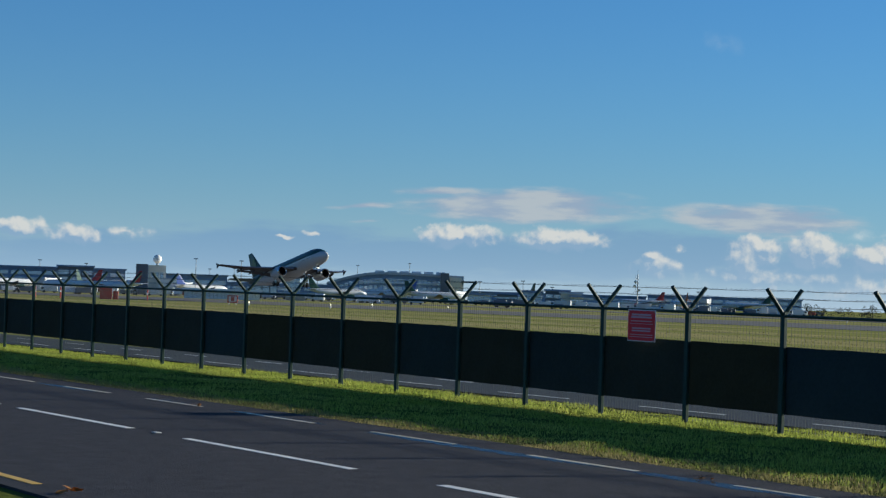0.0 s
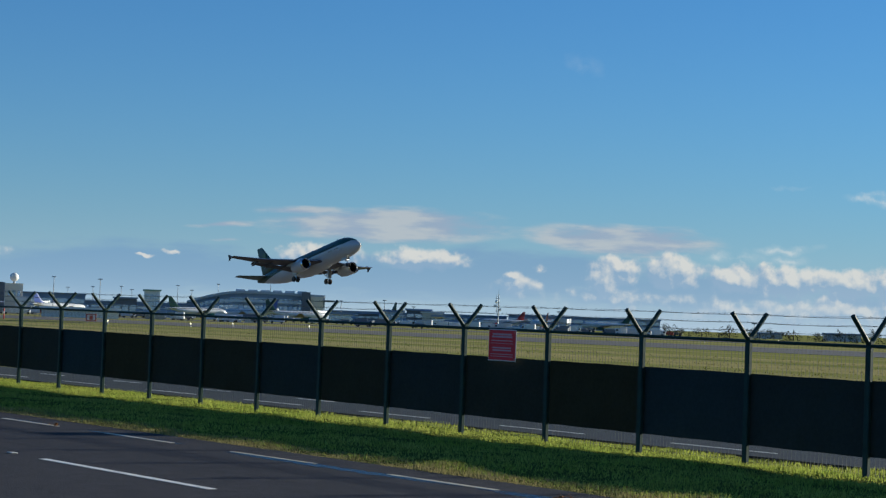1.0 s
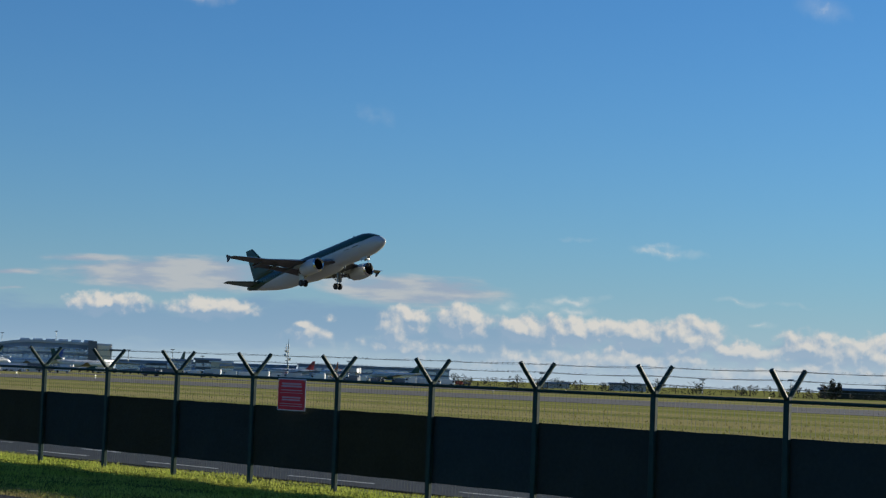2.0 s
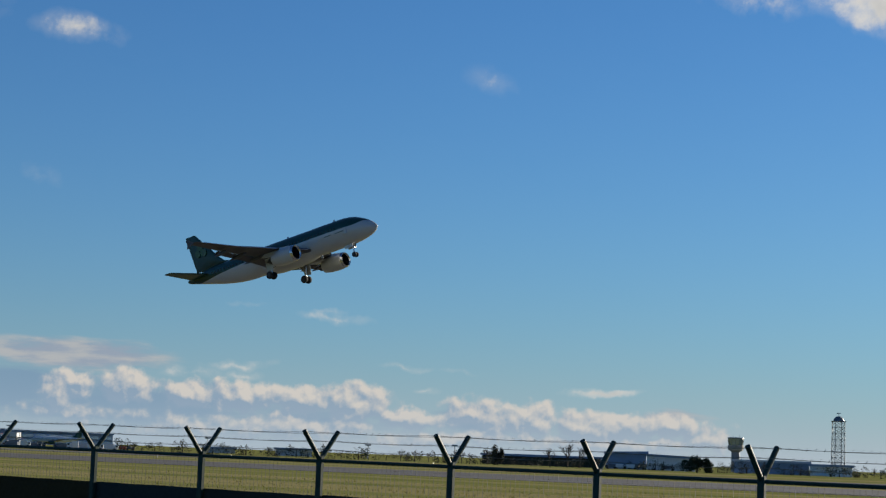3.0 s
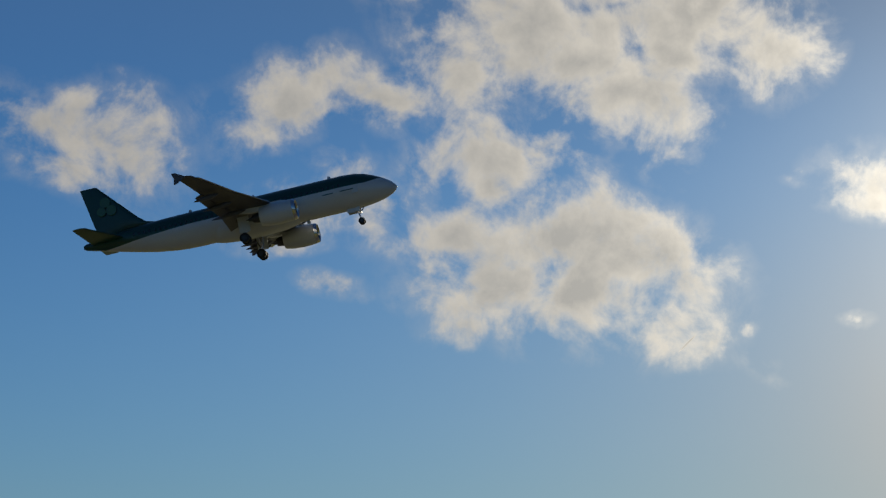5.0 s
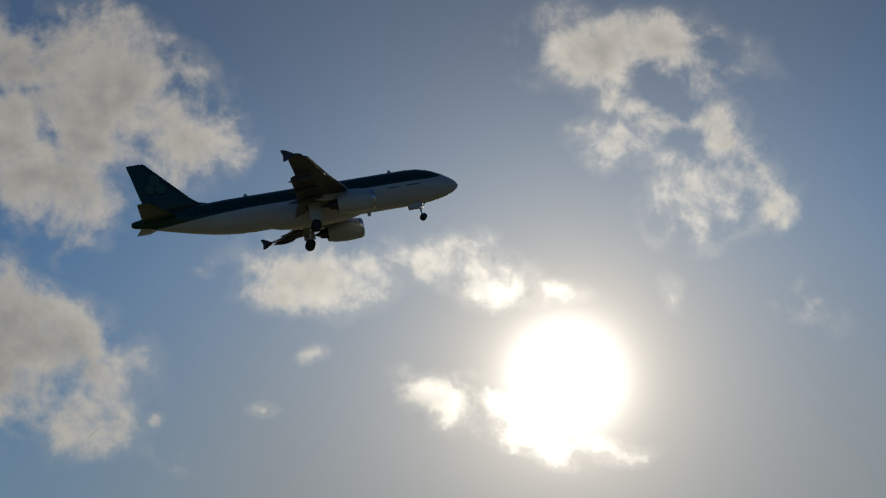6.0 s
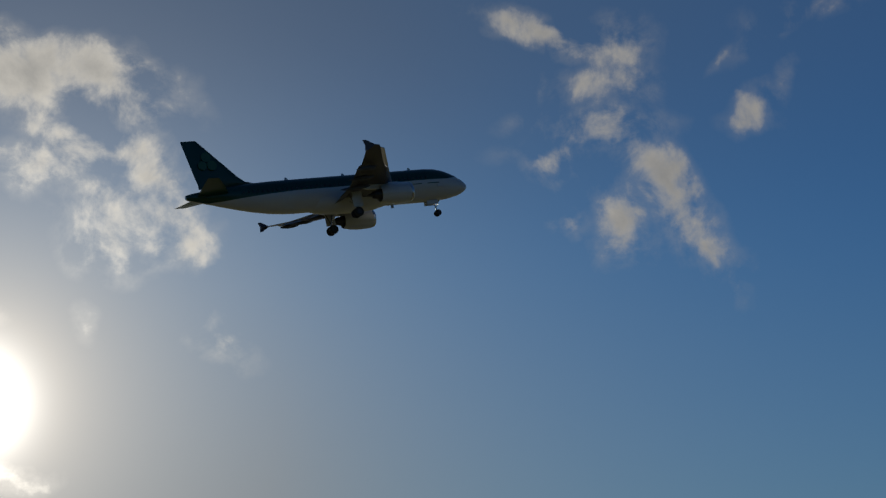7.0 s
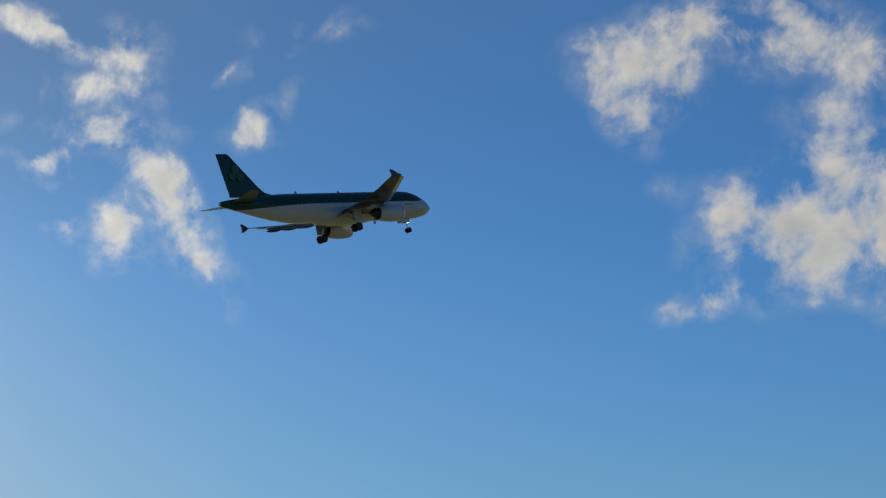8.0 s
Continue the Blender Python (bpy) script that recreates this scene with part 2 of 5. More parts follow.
contrail = oval(55.52, 8.96, 0.34, 0.035, 44, 1.6, way)      # a short far contrail

field = grew["high"]
fine = wnoise(30.0, 10.0, 0.6)
fine.inputs["Distortion"].default_value = 0.2
fray = wmath("SUBTRACT", fine.outputs["Fac"], 0.5)
reach = wmath("MINIMUM", wmath("MULTIPLY", field, 3.0), 1.0)
dens = wmath("ADD", wmath("SUBTRACT", field, 0.31), wmath("MULTIPLY", wmath("MULTIPLY", fray, reach), 2.6))
dens = wmath("MAXIMUM", dens, contrail)
cover = ramp(dens, -0.06, 0.74)
# thin shreds and haze round the clouds
shred = wmath("MULTIPLY", ramp(field, 0.04, 0.55), ramp(fine.outputs["Fac"], 0.36, 0.62))
cover = wmath("MAXIMUM", cover, wmath("MULTIPLY", shred, 0.34))
# relief: the same noise a little nearer the sun
fine2 = wnoise(30.0, 10.0, 0.6, wvec("ADD", way, (0.004, -0.001, 0.0065)))
fine2.inputs["Distortion"].default_value = 0.2
relief = wmath("MULTIPLY", wmath("SUBTRACT", fine2.outputs["Fac"], fine.outputs["Fac"]), 2.6)
thick = wmath("ADD", ramp(dens, 0.20, 1.15), relief, clamp=True)

# the far bank: slate-blue bodies, and heads lit from the upper right
curl = wnoise(120.0, 5.0, 0.5)
curl_lit = wnoise(120.0, 5.0, 0.5, wvec("ADD", way, LIFT))


def head_density(f, noise_):
    return wmath("ADD", f, wmath("MULTIPLY", wmath("MULTIPLY", wmath("SUBTRACT", noise_.outputs["Fac"], 0.5), wmath("MINIMUM", wmath("MULTIPLY", f, 4.0), 1.0)), 1.1))


head = head_density(wmath("SUBTRACT", grew["head"], 0.05), curl)
head_lit = head_density(wmath("SUBTRACT", grew["head_lit"], 0.05), curl_lit)
head_cover = ramp(head, 0.14, 0.52)
head_light = wmath("ADD", wmath("MULTIPLY", wmath("SUBTRACT", head, head_lit), 2.8), 0.28, clamp=True)
streaks = wnoise(30.0, 5.0, 0.55, wvec("MULTIPLY", way, (1.0, 1.0, 5.0)))
uneven = wmath("MULTIPLY", wmath("SUBTRACT", streaks.outputs["Fac"], 0.5), 0.9)


def soft_cover(f, low, top):
    return ramp(wmath("ADD", f, wmath("MULTIPLY", uneven, wmath("MINIMUM", wmath("MULTIPLY", f, 4.0), 1.0))), low, top)


band_cover = soft_cover(grew["band"], 0.16, 0.62)
veil_cover = soft_cover(grew["veil"], 0.12, 0.55)

# the angle from the sun, for the bright air round it
dot = wnode("ShaderNodeVectorMath", operation="DOT_PRODUCT")
WL.new(way, dot.inputs[0])
dot.inputs[1].default_value = toward(SUN_AZ, GLARE_EL)
angle = wmath("ARCCOSINE", wmath("MINIMUM", dot.outputs["Value"], 1.0))


def fall(width, strength):
    return wmath("MULTIPLY", wmath("EXPONENT", wmath("MULTIPLY", angle, -1 / radians(width))), strength)


height = wnode("ShaderNodeSeparateXYZ")
WL.new(way, height.inputs[0])
low = wmath("EXPONENT", wmath("MULTIPLY", wmath("MAXIMUM", height.outputs["Z"], 0.0), -1 / 0.045))
haze = wmath("MULTIPLY", low, 0.8)

air = wmix(1.0, sky.outputs["Color"], (0.31, 0.84, 1.50), "MULTIPLY")
sunward = wmath("MINIMUM", fall(24.0, 1.6), 1.0)
air = wmix(haze, air, wmix(sunward, (5.2, 6.5, 8.0), (6.9, 6.7, 6.6)))
deep = wmath("EXPONENT", wmath("MULTIPLY", wmath("MAXIMUM", height.outputs["Z"], 0.0), -1 / 0.13))
air = wmix(wmath("MULTIPLY", deep, 0.25), air, (4.2, 6.0, 8.0))
air = wmix(wmath("MULTIPLY", wmath("MINIMUM", fall(9.5, 2.0), 0.80), wmath("SUBTRACT", 1.0, ramp(height.outputs["Z"], 0.08, 0.30))), air, (6.9, 7.1, 7.4))
air = wmix(wmath("MULTIPLY", ramp(height.outputs["Z"], 0.22, 0.38), wmath("MINIMUM", fall(16.0, 2.0), 0.75)), air, (1.6, 2.9, 5.2))
air = wmix(wmath("MINIMUM", fall(4.6, 1.6), 0.92), air, (11.0, 10.6, 10.0))
lit = wmix(thick, (9.8, 9.4, 8.8), (7.0, 7.0, 6.9))
lit = wmix(wmath("MINIMUM", fall(9.0, 1.5), 1.0), lit, wmix(thick, (32.0, 30.0, 26.0), (17.0, 16.2, 14.4)))
full = wmix(wmath("MULTIPLY", cover, 0.95), air, lit)
horizon = wmath("EXPONENT", wmath("MULTIPLY", wmath("MAXIMUM", height.outputs["Z"], 0.0), -1 / 0.0145))
slate = wmix(sunward, (2.2, 4.1, 6.3), (5.2, 5.9, 6.8))
full = wmix(wmath("MULTIPLY", band_cover, 0.9), full, slate)
full = wmix(wmath("MULTIPLY", veil_cover, 0.85), full, wmix(ramp(streaks.outputs["Fac"], 0.40, 0.62), (4.4, 5.0, 6.3), (6.7, 6.6, 6.7)))
full = wmix(wmath("MULTIPLY", head_cover, 0.92), full, wmix(head_light, wmix(sunward, (3.0, 4.6, 6.6), (6.1, 6.5, 7.1)), (9.8, 8.9, 8.0)))
full = wmix(wmath("MULTIPLY", horizon, 0.95), full, wmix(sunward, (5.6, 7.0, 8.4), (8.0, 8.0, 8.0)))
glow = wmath("ADD", wmath("ADD", wmath("ADD", fall(0.5, 430.0), fall(1.5, 18.0)), fall(4.2, 17.0)), wmath("MULTIPLY", fall(1.6, 60.0), cover))
shine = wnode("ShaderNodeVectorMath", operation="SCALE")
shine.inputs[0].default_value = (1.0, 0.93, 0.82)
WL.new(glow, shine.inputs["Scale"])
total = wmix(1.0, full, shine.outputs[0], "ADD")
back = wnode("ShaderNodeBackground")
back.inputs["Strength"].default_value = 0.05
WL.new(total, back.inputs["Color"])
wout = wnode("ShaderNodeOutputWorld")
WL.new(back.outputs[0], wout.inputs["Surface"])

sun_data = bpy.data.lights.new("sun", "SUN")
sun_data.energy, sun_data.angle, sun_data.color = 5.0, radians(1.2), (1.0, 0.89, 0.72)
sun = new("sun", sun_data)
sun.matrix_world = look((0, 0, 60), Vector((0, 0, 60)) - toward(SUN_AZ, SUN_EL))


# ---- materials ----
def material(name, colour, rough=0.6, metal=0.0, vary=0.25, scale=3.0, bump=0.0, bump_scale=60.0, second=None, coat=0.0,
             emit=0.0, island=0.0, through_light=0.0, spec=0.5, space="Object", mid=0.5, along=None):
    """A surface with colour variation at two scales and fine relief."""
    m = bpy.data.materials.new(name)
    m.use_nodes = True
    n, l = m.node_tree.nodes, m.node_tree.links
    b = n["Principled BSDF"]
    b.inputs["Roughness"].default_value, b.inputs["Metallic"].default_value = rough, metal
    b.inputs["Coat Weight"].default_value = coat
    b.inputs["Specular IOR Level"].default_value = spec
    b.inputs["Coat Roughness"].default_value = 0.15
    tc = n.new("ShaderNodeTexCoord")
    where = tc.outputs[space]
    if along:
        drawn = n.new("ShaderNodeMapping")
        drawn.inputs["Scale"].default_value = along
        l.new(where, drawn.inputs["Vector"])
        where = drawn.outputs[0]
    big, small = n.new("ShaderNodeTexNoise"), n.new("ShaderNodeTexNoise")
    for t, s, d in ((big, scale, 4.0), (small, scale * 11, 6.0)):
        t.inputs["Scale"].default_value, t.inputs["Detail"].default_value = s, d
        l.new(where, t.inputs["Vector"])
    add = n.new("ShaderNodeMath")
    add.operation = "ADD"
    l.new(big.outputs["Fac"], add.inputs[0])
    l.new(small.outputs["Fac"], add.inputs[1])
    ramp = n.new("ShaderNodeMapRange")
    ramp.inputs["From Min"].default_value, ramp.inputs["From Max"].default_value = 2 * mid - 0.35, 2 * mid + 0.35
    l.new(add.outputs[0], ramp.inputs["Value"])
    mix = n.new("ShaderNodeMix")
    mix.data_type = "RGBA"
    other = second or tuple(c * (1 - vary) for c in colour)
    mix.inputs[6].default_value, mix.inputs[7].default_value = (*colour, 1), (*other, 1)
    l.new(ramp.outputs["Result"], mix.inputs[0])
    out = mix.outputs[2]
    if island:
        geo = n.new("ShaderNodeNewGeometry")
        hue = n.new("ShaderNodeHueSaturation")
        val = n.new("ShaderNodeMapRange")
        val.inputs["To Min"].default_value, val.inputs["To Max"].default_value = 1 - island, 1 + island
        l.new(geo.outputs["Random Per Island"], val.inputs["Value"])
        l.new(val.outputs["Result"], hue.inputs["Value"])
        l.new(out, hue.inputs["Color"])
        out = hue.outputs["Color"]
    l.new(out, b.inputs["Base Color"])
    r2 = n.new("ShaderNodeMapRange")
    r2.inputs["To Min"].default_value, r2.inputs["To Max"].default_value = max(0.03, rough - 0.12), min(1.0, rough + 0.12)
    l.new(small.outputs["Fac"], r2.inputs["Value"])
    l.new(r2.outputs["Result"], b.inputs["Roughness"])
    if bump:
        fineness = n.new("ShaderNodeTexNoise")
        fineness.inputs["Scale"].default_value, fineness.inputs["Detail"].default_value = bump_scale, 6.0
        l.new(where, fineness.inputs["Vector"])
        bp = n.new("ShaderNodeBump")
        bp.inputs["Strength"].default_value, bp.inputs["Distance"].default_value = bump, 0.02
        l.new(fineness.outputs["Fac"], bp.inputs["Height"])
        l.new(bp.outputs[0], b.inputs["Normal"])
    if through_light:
        thin = n.new("ShaderNodeBsdfTranslucent")
        blend = n.new("ShaderNodeMixShader")
        blend.inputs[0].default_value = through_light
        l.new(out, thin.inputs["Color"])
        l.new(b.outputs[0], blend.inputs[1])
        l.new(thin.outputs[0], blend.inputs[2])
        l.new(blend.outputs[0], n["Material Output"].inputs["Surface"])
    if emit:
        b.inputs["Emission Color"].default_value = (*colour, 1)
        b.inputs["Emission Strength"].default_value = emit
    return m


ASPHALT = material("asphalt", (0.040, 0.037, 0.042), 0.85, second=(0.012, 0.012, 0.015), scale=2.6, bump=1.0, bump_scale=38, spec=0.25)
TARMAC = material("service_asphalt", (0.036, 0.040, 0.042), 0.7, vary=0.3, scale=0.5, bump=0.5, bump_scale=40, spec=0.2)
PAINT = material("road_paint", (0.88, 0.85, 0.78), 0.6, vary=0.35, scale=3.0, bump=0.3)
YELLOW_PAINT = material("yellow_paint", (0.72, 0.45, 0.08), 0.6, vary=0.35, scale=3.0, bump=0.3)
EDGE_PAINT = material("edge_paint", (0.70, 0.60, 0.42), 0.6, vary=0.4, scale=3.0, bump=0.3)
SOIL = material("turf", (0.10, 0.13, 0.025), 0.95, second=(0.10, 0.10, 0.03), scale=0.35, bump=1.0, bump_scale=9, spec=0.0)
FIELD = material("field_grass", (0.13, 0.17, 0.035), 0.95, second=(0.34, 0.30, 0.11), scale=0.12, bump=1.0, bump_scale=3, spec=0.0, along=(0.12, 1.0, 1.0))
DRY_FIELD = material("dry_field_grass", (0.42, 0.34, 0.16), 0.95, second=(0.22, 0.22, 0.07), scale=0.15, bump=1.0, bump_scale=3, spec=0.0, along=(0.10, 1.0, 1.0))
BLADE = material("grass_blades", (0.26, 0.34, 0.045), 0.7, second=(0.42, 0.42, 0.10), scale=0.4, island=0.4, through_light=0.5, spec=0.1)
DRY_BLADE = material("dry_grass", (0.42, 0.33, 0.15), 0.8, second=(0.20, 0.20, 0.06), scale=0.5, island=0.4, through_light=0.4, spec=0.05)
FIELD_BLADE = material("field_blades", (0.10, 0.135, 0.022), 0.85, second=(0.26, 0.22, 0.075), scale=0.12, island=0.35, through_light=0.3, spec=0.0, along=(0.12, 1.0, 1.0))
RUNWAY = material("runway_asphalt", (0.17, 0.155, 0.14), 0.75, vary=0.4, scale=0.06, bump=0.2, bump_scale=4, spec=0.15, along=(0.1, 1.0, 1.0))
CONCRETE = material("concrete", (0.34, 0.33, 0.31), 0.8, vary=0.25, scale=0.3, bump=0.2, bump_scale=12)
POST_GREEN = material("green_steel", (0.022, 0.052, 0.042), 0.55, vary=0.4, scale=6, spec=0.2)
WIRE_STEEL = material("wire_steel", (0.16, 0.16, 0.13), 0.5, 0.0, vary=0.4, scale=8)
SCREEN = material("screen_fabric", (0.036, 0.048, 0.048), 0.9, vary=0.2, scale=1.2, bump=0.5, bump_scale=25, spec=0.1)
SIGN_RED = material("sign_red", (0.90, 0.02, 0.03), 0.4, vary=0.15, scale=4, spec=0.25)
SIGN_WHITE = material("sign_white", (0.72, 0.62, 0.62), 0.45, vary=0.15, scale=6)
SIGN_TEXT = material("sign_text", (0.80, 0.34, 0.36), 0.45, vary=0.2, scale=6, spec=0.25)
WHITE_PAINT = material("aircraft_white", (0.48, 0.49, 0.50), 0.32, vary=0.10, scale=0.5, coat=0.4)
TEAL_PAINT = material("aircraft_green", (0.002, 0.048, 0.036), 0.36, vary=0.2, scale=0.5, coat=0.12, spec=0.4)
LEAF_PAINT = material("aircraft_leaf_green", (0.016, 0.085, 0.018), 0.35, vary=0.15, scale=0.8, coat=0.3)
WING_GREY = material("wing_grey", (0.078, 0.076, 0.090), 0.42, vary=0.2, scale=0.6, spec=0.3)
BARE = material("bare_metal", (0.62, 0.62, 0.63), 0.22, 0.95, vary=0.15, scale=2)
FAN_DARK = material("fan_black", (0.012, 0.012, 0.014), 0.5, vary=0.3, scale=3, spec=0.2)
DARK_METAL = material("dark_metal", (0.05, 0.05, 0.055), 0.4, 0.6, vary=0.3, scale=3)
RUBBER = material("tyre_rubber", (0.018, 0.018, 0.019), 0.8, vary=0.3, scale=4)
GLASS_DARK = material("dark_glass", (0.012, 0.016, 0.02), 0.08, vary=0.2, scale=1)
LAMP = material("landing_light", (1.0, 0.96, 0.8), 0.3, emit=2.0)


# ---- helpers of shape ----
LAND = Matrix.Rotation(radians(ROAD_TURN), 4, "Z")      # x along the road, y away from the camera


def finish(bm, name, mats, smooth=False):
    bmesh.ops.recalc_face_normals(bm, faces=bm.faces)
    me = bpy.data.meshes.new(name)
    bm.to_mesh(me)
    bm.free()
    for m in mats if isinstance(mats, (list, tuple)) else (mats,):
        me.materials.append(m)
    if smooth:
        for p in me.polygons:
            p.use_smooth = True
        me.set_sharp_from_angle(angle=radians(38))
    return me


def part(name, bm, mats, parent=None, label="", smooth=False):
    ob = new(name, finish(bm, name, mats, smooth))
    if parent:
        ob.parent = parent
    return tagged(ob, label)


def thing(name, label, category, m=None, group="", kind=""):
    ob = new(name)
    if m is not None:
        ob.matrix_world = m
    return tagged(ob, label, category, group, kind)


def add_box(bm, x0, y0, z0, x1, y1, z1, bevel=0.0, mat=0):
    r = bmesh.ops.create_cube(bm, size=1)
    vs = r["verts"]
    for v in vs:
        v.co = Vector((x0 + (v.co.x + .5) * (x1 - x0), y0 + (v.co.y + .5) * (y1 - y0), z0 + (v.co.z + .5) * (z1 - z0)))
    fs = {f for v in vs for f in v.link_faces}
    for f in fs:
        f.material_index = mat
    if bevel:
        bmesh.ops.bevel(bm, geom=list({e for v in vs for e in v.link_edges}), offset=bevel, segments=1, affect="EDGES")
    return bm


def box(*a, **k):
    return add_box(bmesh.new(), *a, **k)


def add_tube(bm, a, b, r0, r1=None, n=10, mat=0, caps=True):
    """A round bar from a to b."""
    a, b = Vector(a), Vector(b)
    r1 = r0 if r1 is None else r1
    q = (b - a).to_track_quat("Z", "Y")
    rings = []
    for p, r in ((a, r0), (b, r1)):
        rings.append([bm.verts.new(p + q @ Vector((r * math.cos(2 * math.pi * i / n), r * math.sin(2 * math.pi * i / n), 0))) for i in range(n)])
    for i in range(n):
        f = bm.faces.new((rings[0][i], rings[0][(i + 1) % n], rings[1][(i + 1) % n], rings[1][i]))
        f.material_index = mat
    if caps:
        for rg in (rings[0][::-1], rings[1]):
            bm.faces.new(rg).material_index = mat
    return bm


def tube(*a, **k):
    return add_tube(bmesh.new(), *a, **k)


def add_loft(bm, rings, mats=None, cap0=True, cap1=True, closed=True):
    rows = [[bm.verts.new(p) for p in ring] for ring in rings]
    n = len(rows[0])
    for a, b in zip(rows, rows[1:]):
        for i in range(n if closed else n - 1):
            f = bm.faces.new((a[i], a[(i + 1) % n], b[(i + 1) % n], b[i]))
            if mats:
                f.material_index = mats[i]
    if cap0:
        bm.faces.new(rows[0][::-1])
    if cap1:
        bm.faces.new(rows[-1])
    return bm


def add_turned(bm, profile, n=24, axis="Z", centre=(0, 0, 0), mat=0):
    """A body turned round an axis from (along, radius) pairs."""
    c = Vector(centre)
    rings = []
    for s, r in profile:
        ring = []
        for i in range(n):
            a = 2 * math.pi * i / n
            u, v = r * math.cos(a), r * math.sin(a)
            ring.append(c + (Vector((u, v, s)) if axis == "Z" else Vector((s, u, v)) if axis == "X" else Vector((u, s, v))))
        rings.append(ring)
    return add_loft(bm, rings, [mat] * n)


def turned(*a, **k):
    return add_turned(bmesh.new(), *a, **k)


# ---- ground, roads ----
def strip(name, x0, x1, y0, y1, z, mat, label, nx=1, thick=0.0):
    bm = bmesh.new()
    add_box(bm, x0, y0, z - 0.3, x1, y1, z)
    ob = part(name, bm, mat)
    ob.matrix_world = LAND
    return tagged(ob, label, "ground", kind="structure")


BANK = ((19.0, -0.04), (19.5, -0.005), (20.6, 0.03), (22.0, 0.06), (23.6, 0.06), (25.2, 0.03), (27.0, -0.02), (28.4, -0.04))


def bank(y, x):
    """The verge's lumpy bank: it rises from the road and falls to the fence."""
    for (a, za), (b, zb) in zip(BANK, BANK[1:]):
        if a <= y <= b:
            lump = min(1.0, (y - 19.0) / 1.2) * (0.05 * noise.noise((x * 0.35, y * 0.6, 0)) + 0.045 * noise.noise((x * 1.3, y * 1.5, 4)))
            return za + (zb - za) * (y - a) / (b - a) + lump
    return -0.04


def ground():
    """One sheet to the horizon, with the verge's low bank worked into it."""
    xs = [-4500, -2000, -900, -400, -200] + [-120 + 0.8 * i for i in range(190)] + [80, 200, 500, 1200, 4500]
    ys = [-4500, -900, -200, -40, -5, 4, 8.5, 18.7, 19.1] + [19.4 + 0.5 * i for i in range(19)] + [28.6, 34, 36, 58, 70, 76, 92, 99, 118, 127, 140, 160, 168, 180, 250, 262, 285, 305, 330, 372, 390, 440, 500, 600, 800, 1500, 4500]
    dry = (58, 76, 99, 127, 160, 250, 285, 372, 440)             # strips of straw-coloured grass
    bm = bmesh.new()
    grid = [[bm.verts.new((x, y, bank(y, x))) for x in xs] for y in ys]
    for j in range(len(ys) - 1):
        for i in range(len(xs) - 1):
            f = bm.faces.new((grid[j][i], grid[j][i + 1], grid[j + 1][i + 1], grid[j + 1][i]))
            f.material_index = 0 if ys[j] < 30 else 2 if ys[j] in dry else 1
    ob = part("ground", bm, [SOIL, FIELD, DRY_FIELD], smooth=True)
    ob.matrix_world = LAND
    tagged(ob, "short green and straw-coloured grass of the airfield", "ground", kind="structure")


ground()
strip("road", -400, 200, 8.55, 19.35, 0.0, ASPHALT, "dark damp asphalt public road with white dashed markings")
strip("service_road", -400, 200, 28.8, 34.0, 0.0, TARMAC, "grey asphalt perimeter road inside the fence")
strip("runway", -3000, 1500, 186, 246, 0.0, RUNWAY, "grey asphalt runway across the airfield")
strip("taxiway", -3000, 1500, 330, 372, 0.0, RUNWAY, "grey asphalt taxiway beyond the runway")


def marking(name, x0, x1, y, width, mat, label):
    bm = bmesh.new()
    jig = [random.uniform(-0.012, 0.012) for _ in range(4)]
    add_box(bm, x0, y - width / 2 + jig[0], 0.001, x1, y + width / 2 + jig[1], 0.006)
    ob = part(name, bm, mat)
    ob.matrix_world = LAND
    return tagged(ob, label, "road marking", "road markings", "structure")


for i in range(-6, 14):
    x = -24.81 - 8.1 * i
    marking("centre_line", x - 5.7, x, 14.1, 0.165, PAINT, "white dashed centre line painted on the asphalt")
for i in range(-8, 24):
    x = -23.6 - 5.1 * i
    marking("edge_line", x - 2.85, x, 18.3, 0.11, EDGE_PAINT, "worn cream dashed edge line beside the grass verge")
for i in range(-4, 12):
    x = -23.8 - 5.0 * i
    marking("near_edge_line", x - 3.0, x, 8.97, 0.16, YELLOW_PAINT, "yellow dashed edge line on the near side")
for i in range(-4, 12):
    x = -35.4 - 6.2 * i
    marking("service_line", x - 3.2, x, 29.95, 0.1, PAINT, "white dashed line on the service road")
    marking("service_line", x - 3.0 - 1.0, x - 2.0, 32.3, 0.1, PAINT, "white dashed line on the service road")


# ---- fence ----
FENCE_Y, BAY, FIRST = 26.97, 3.017, -30.14
FOOT, CROTCH = 0.04, 2.52


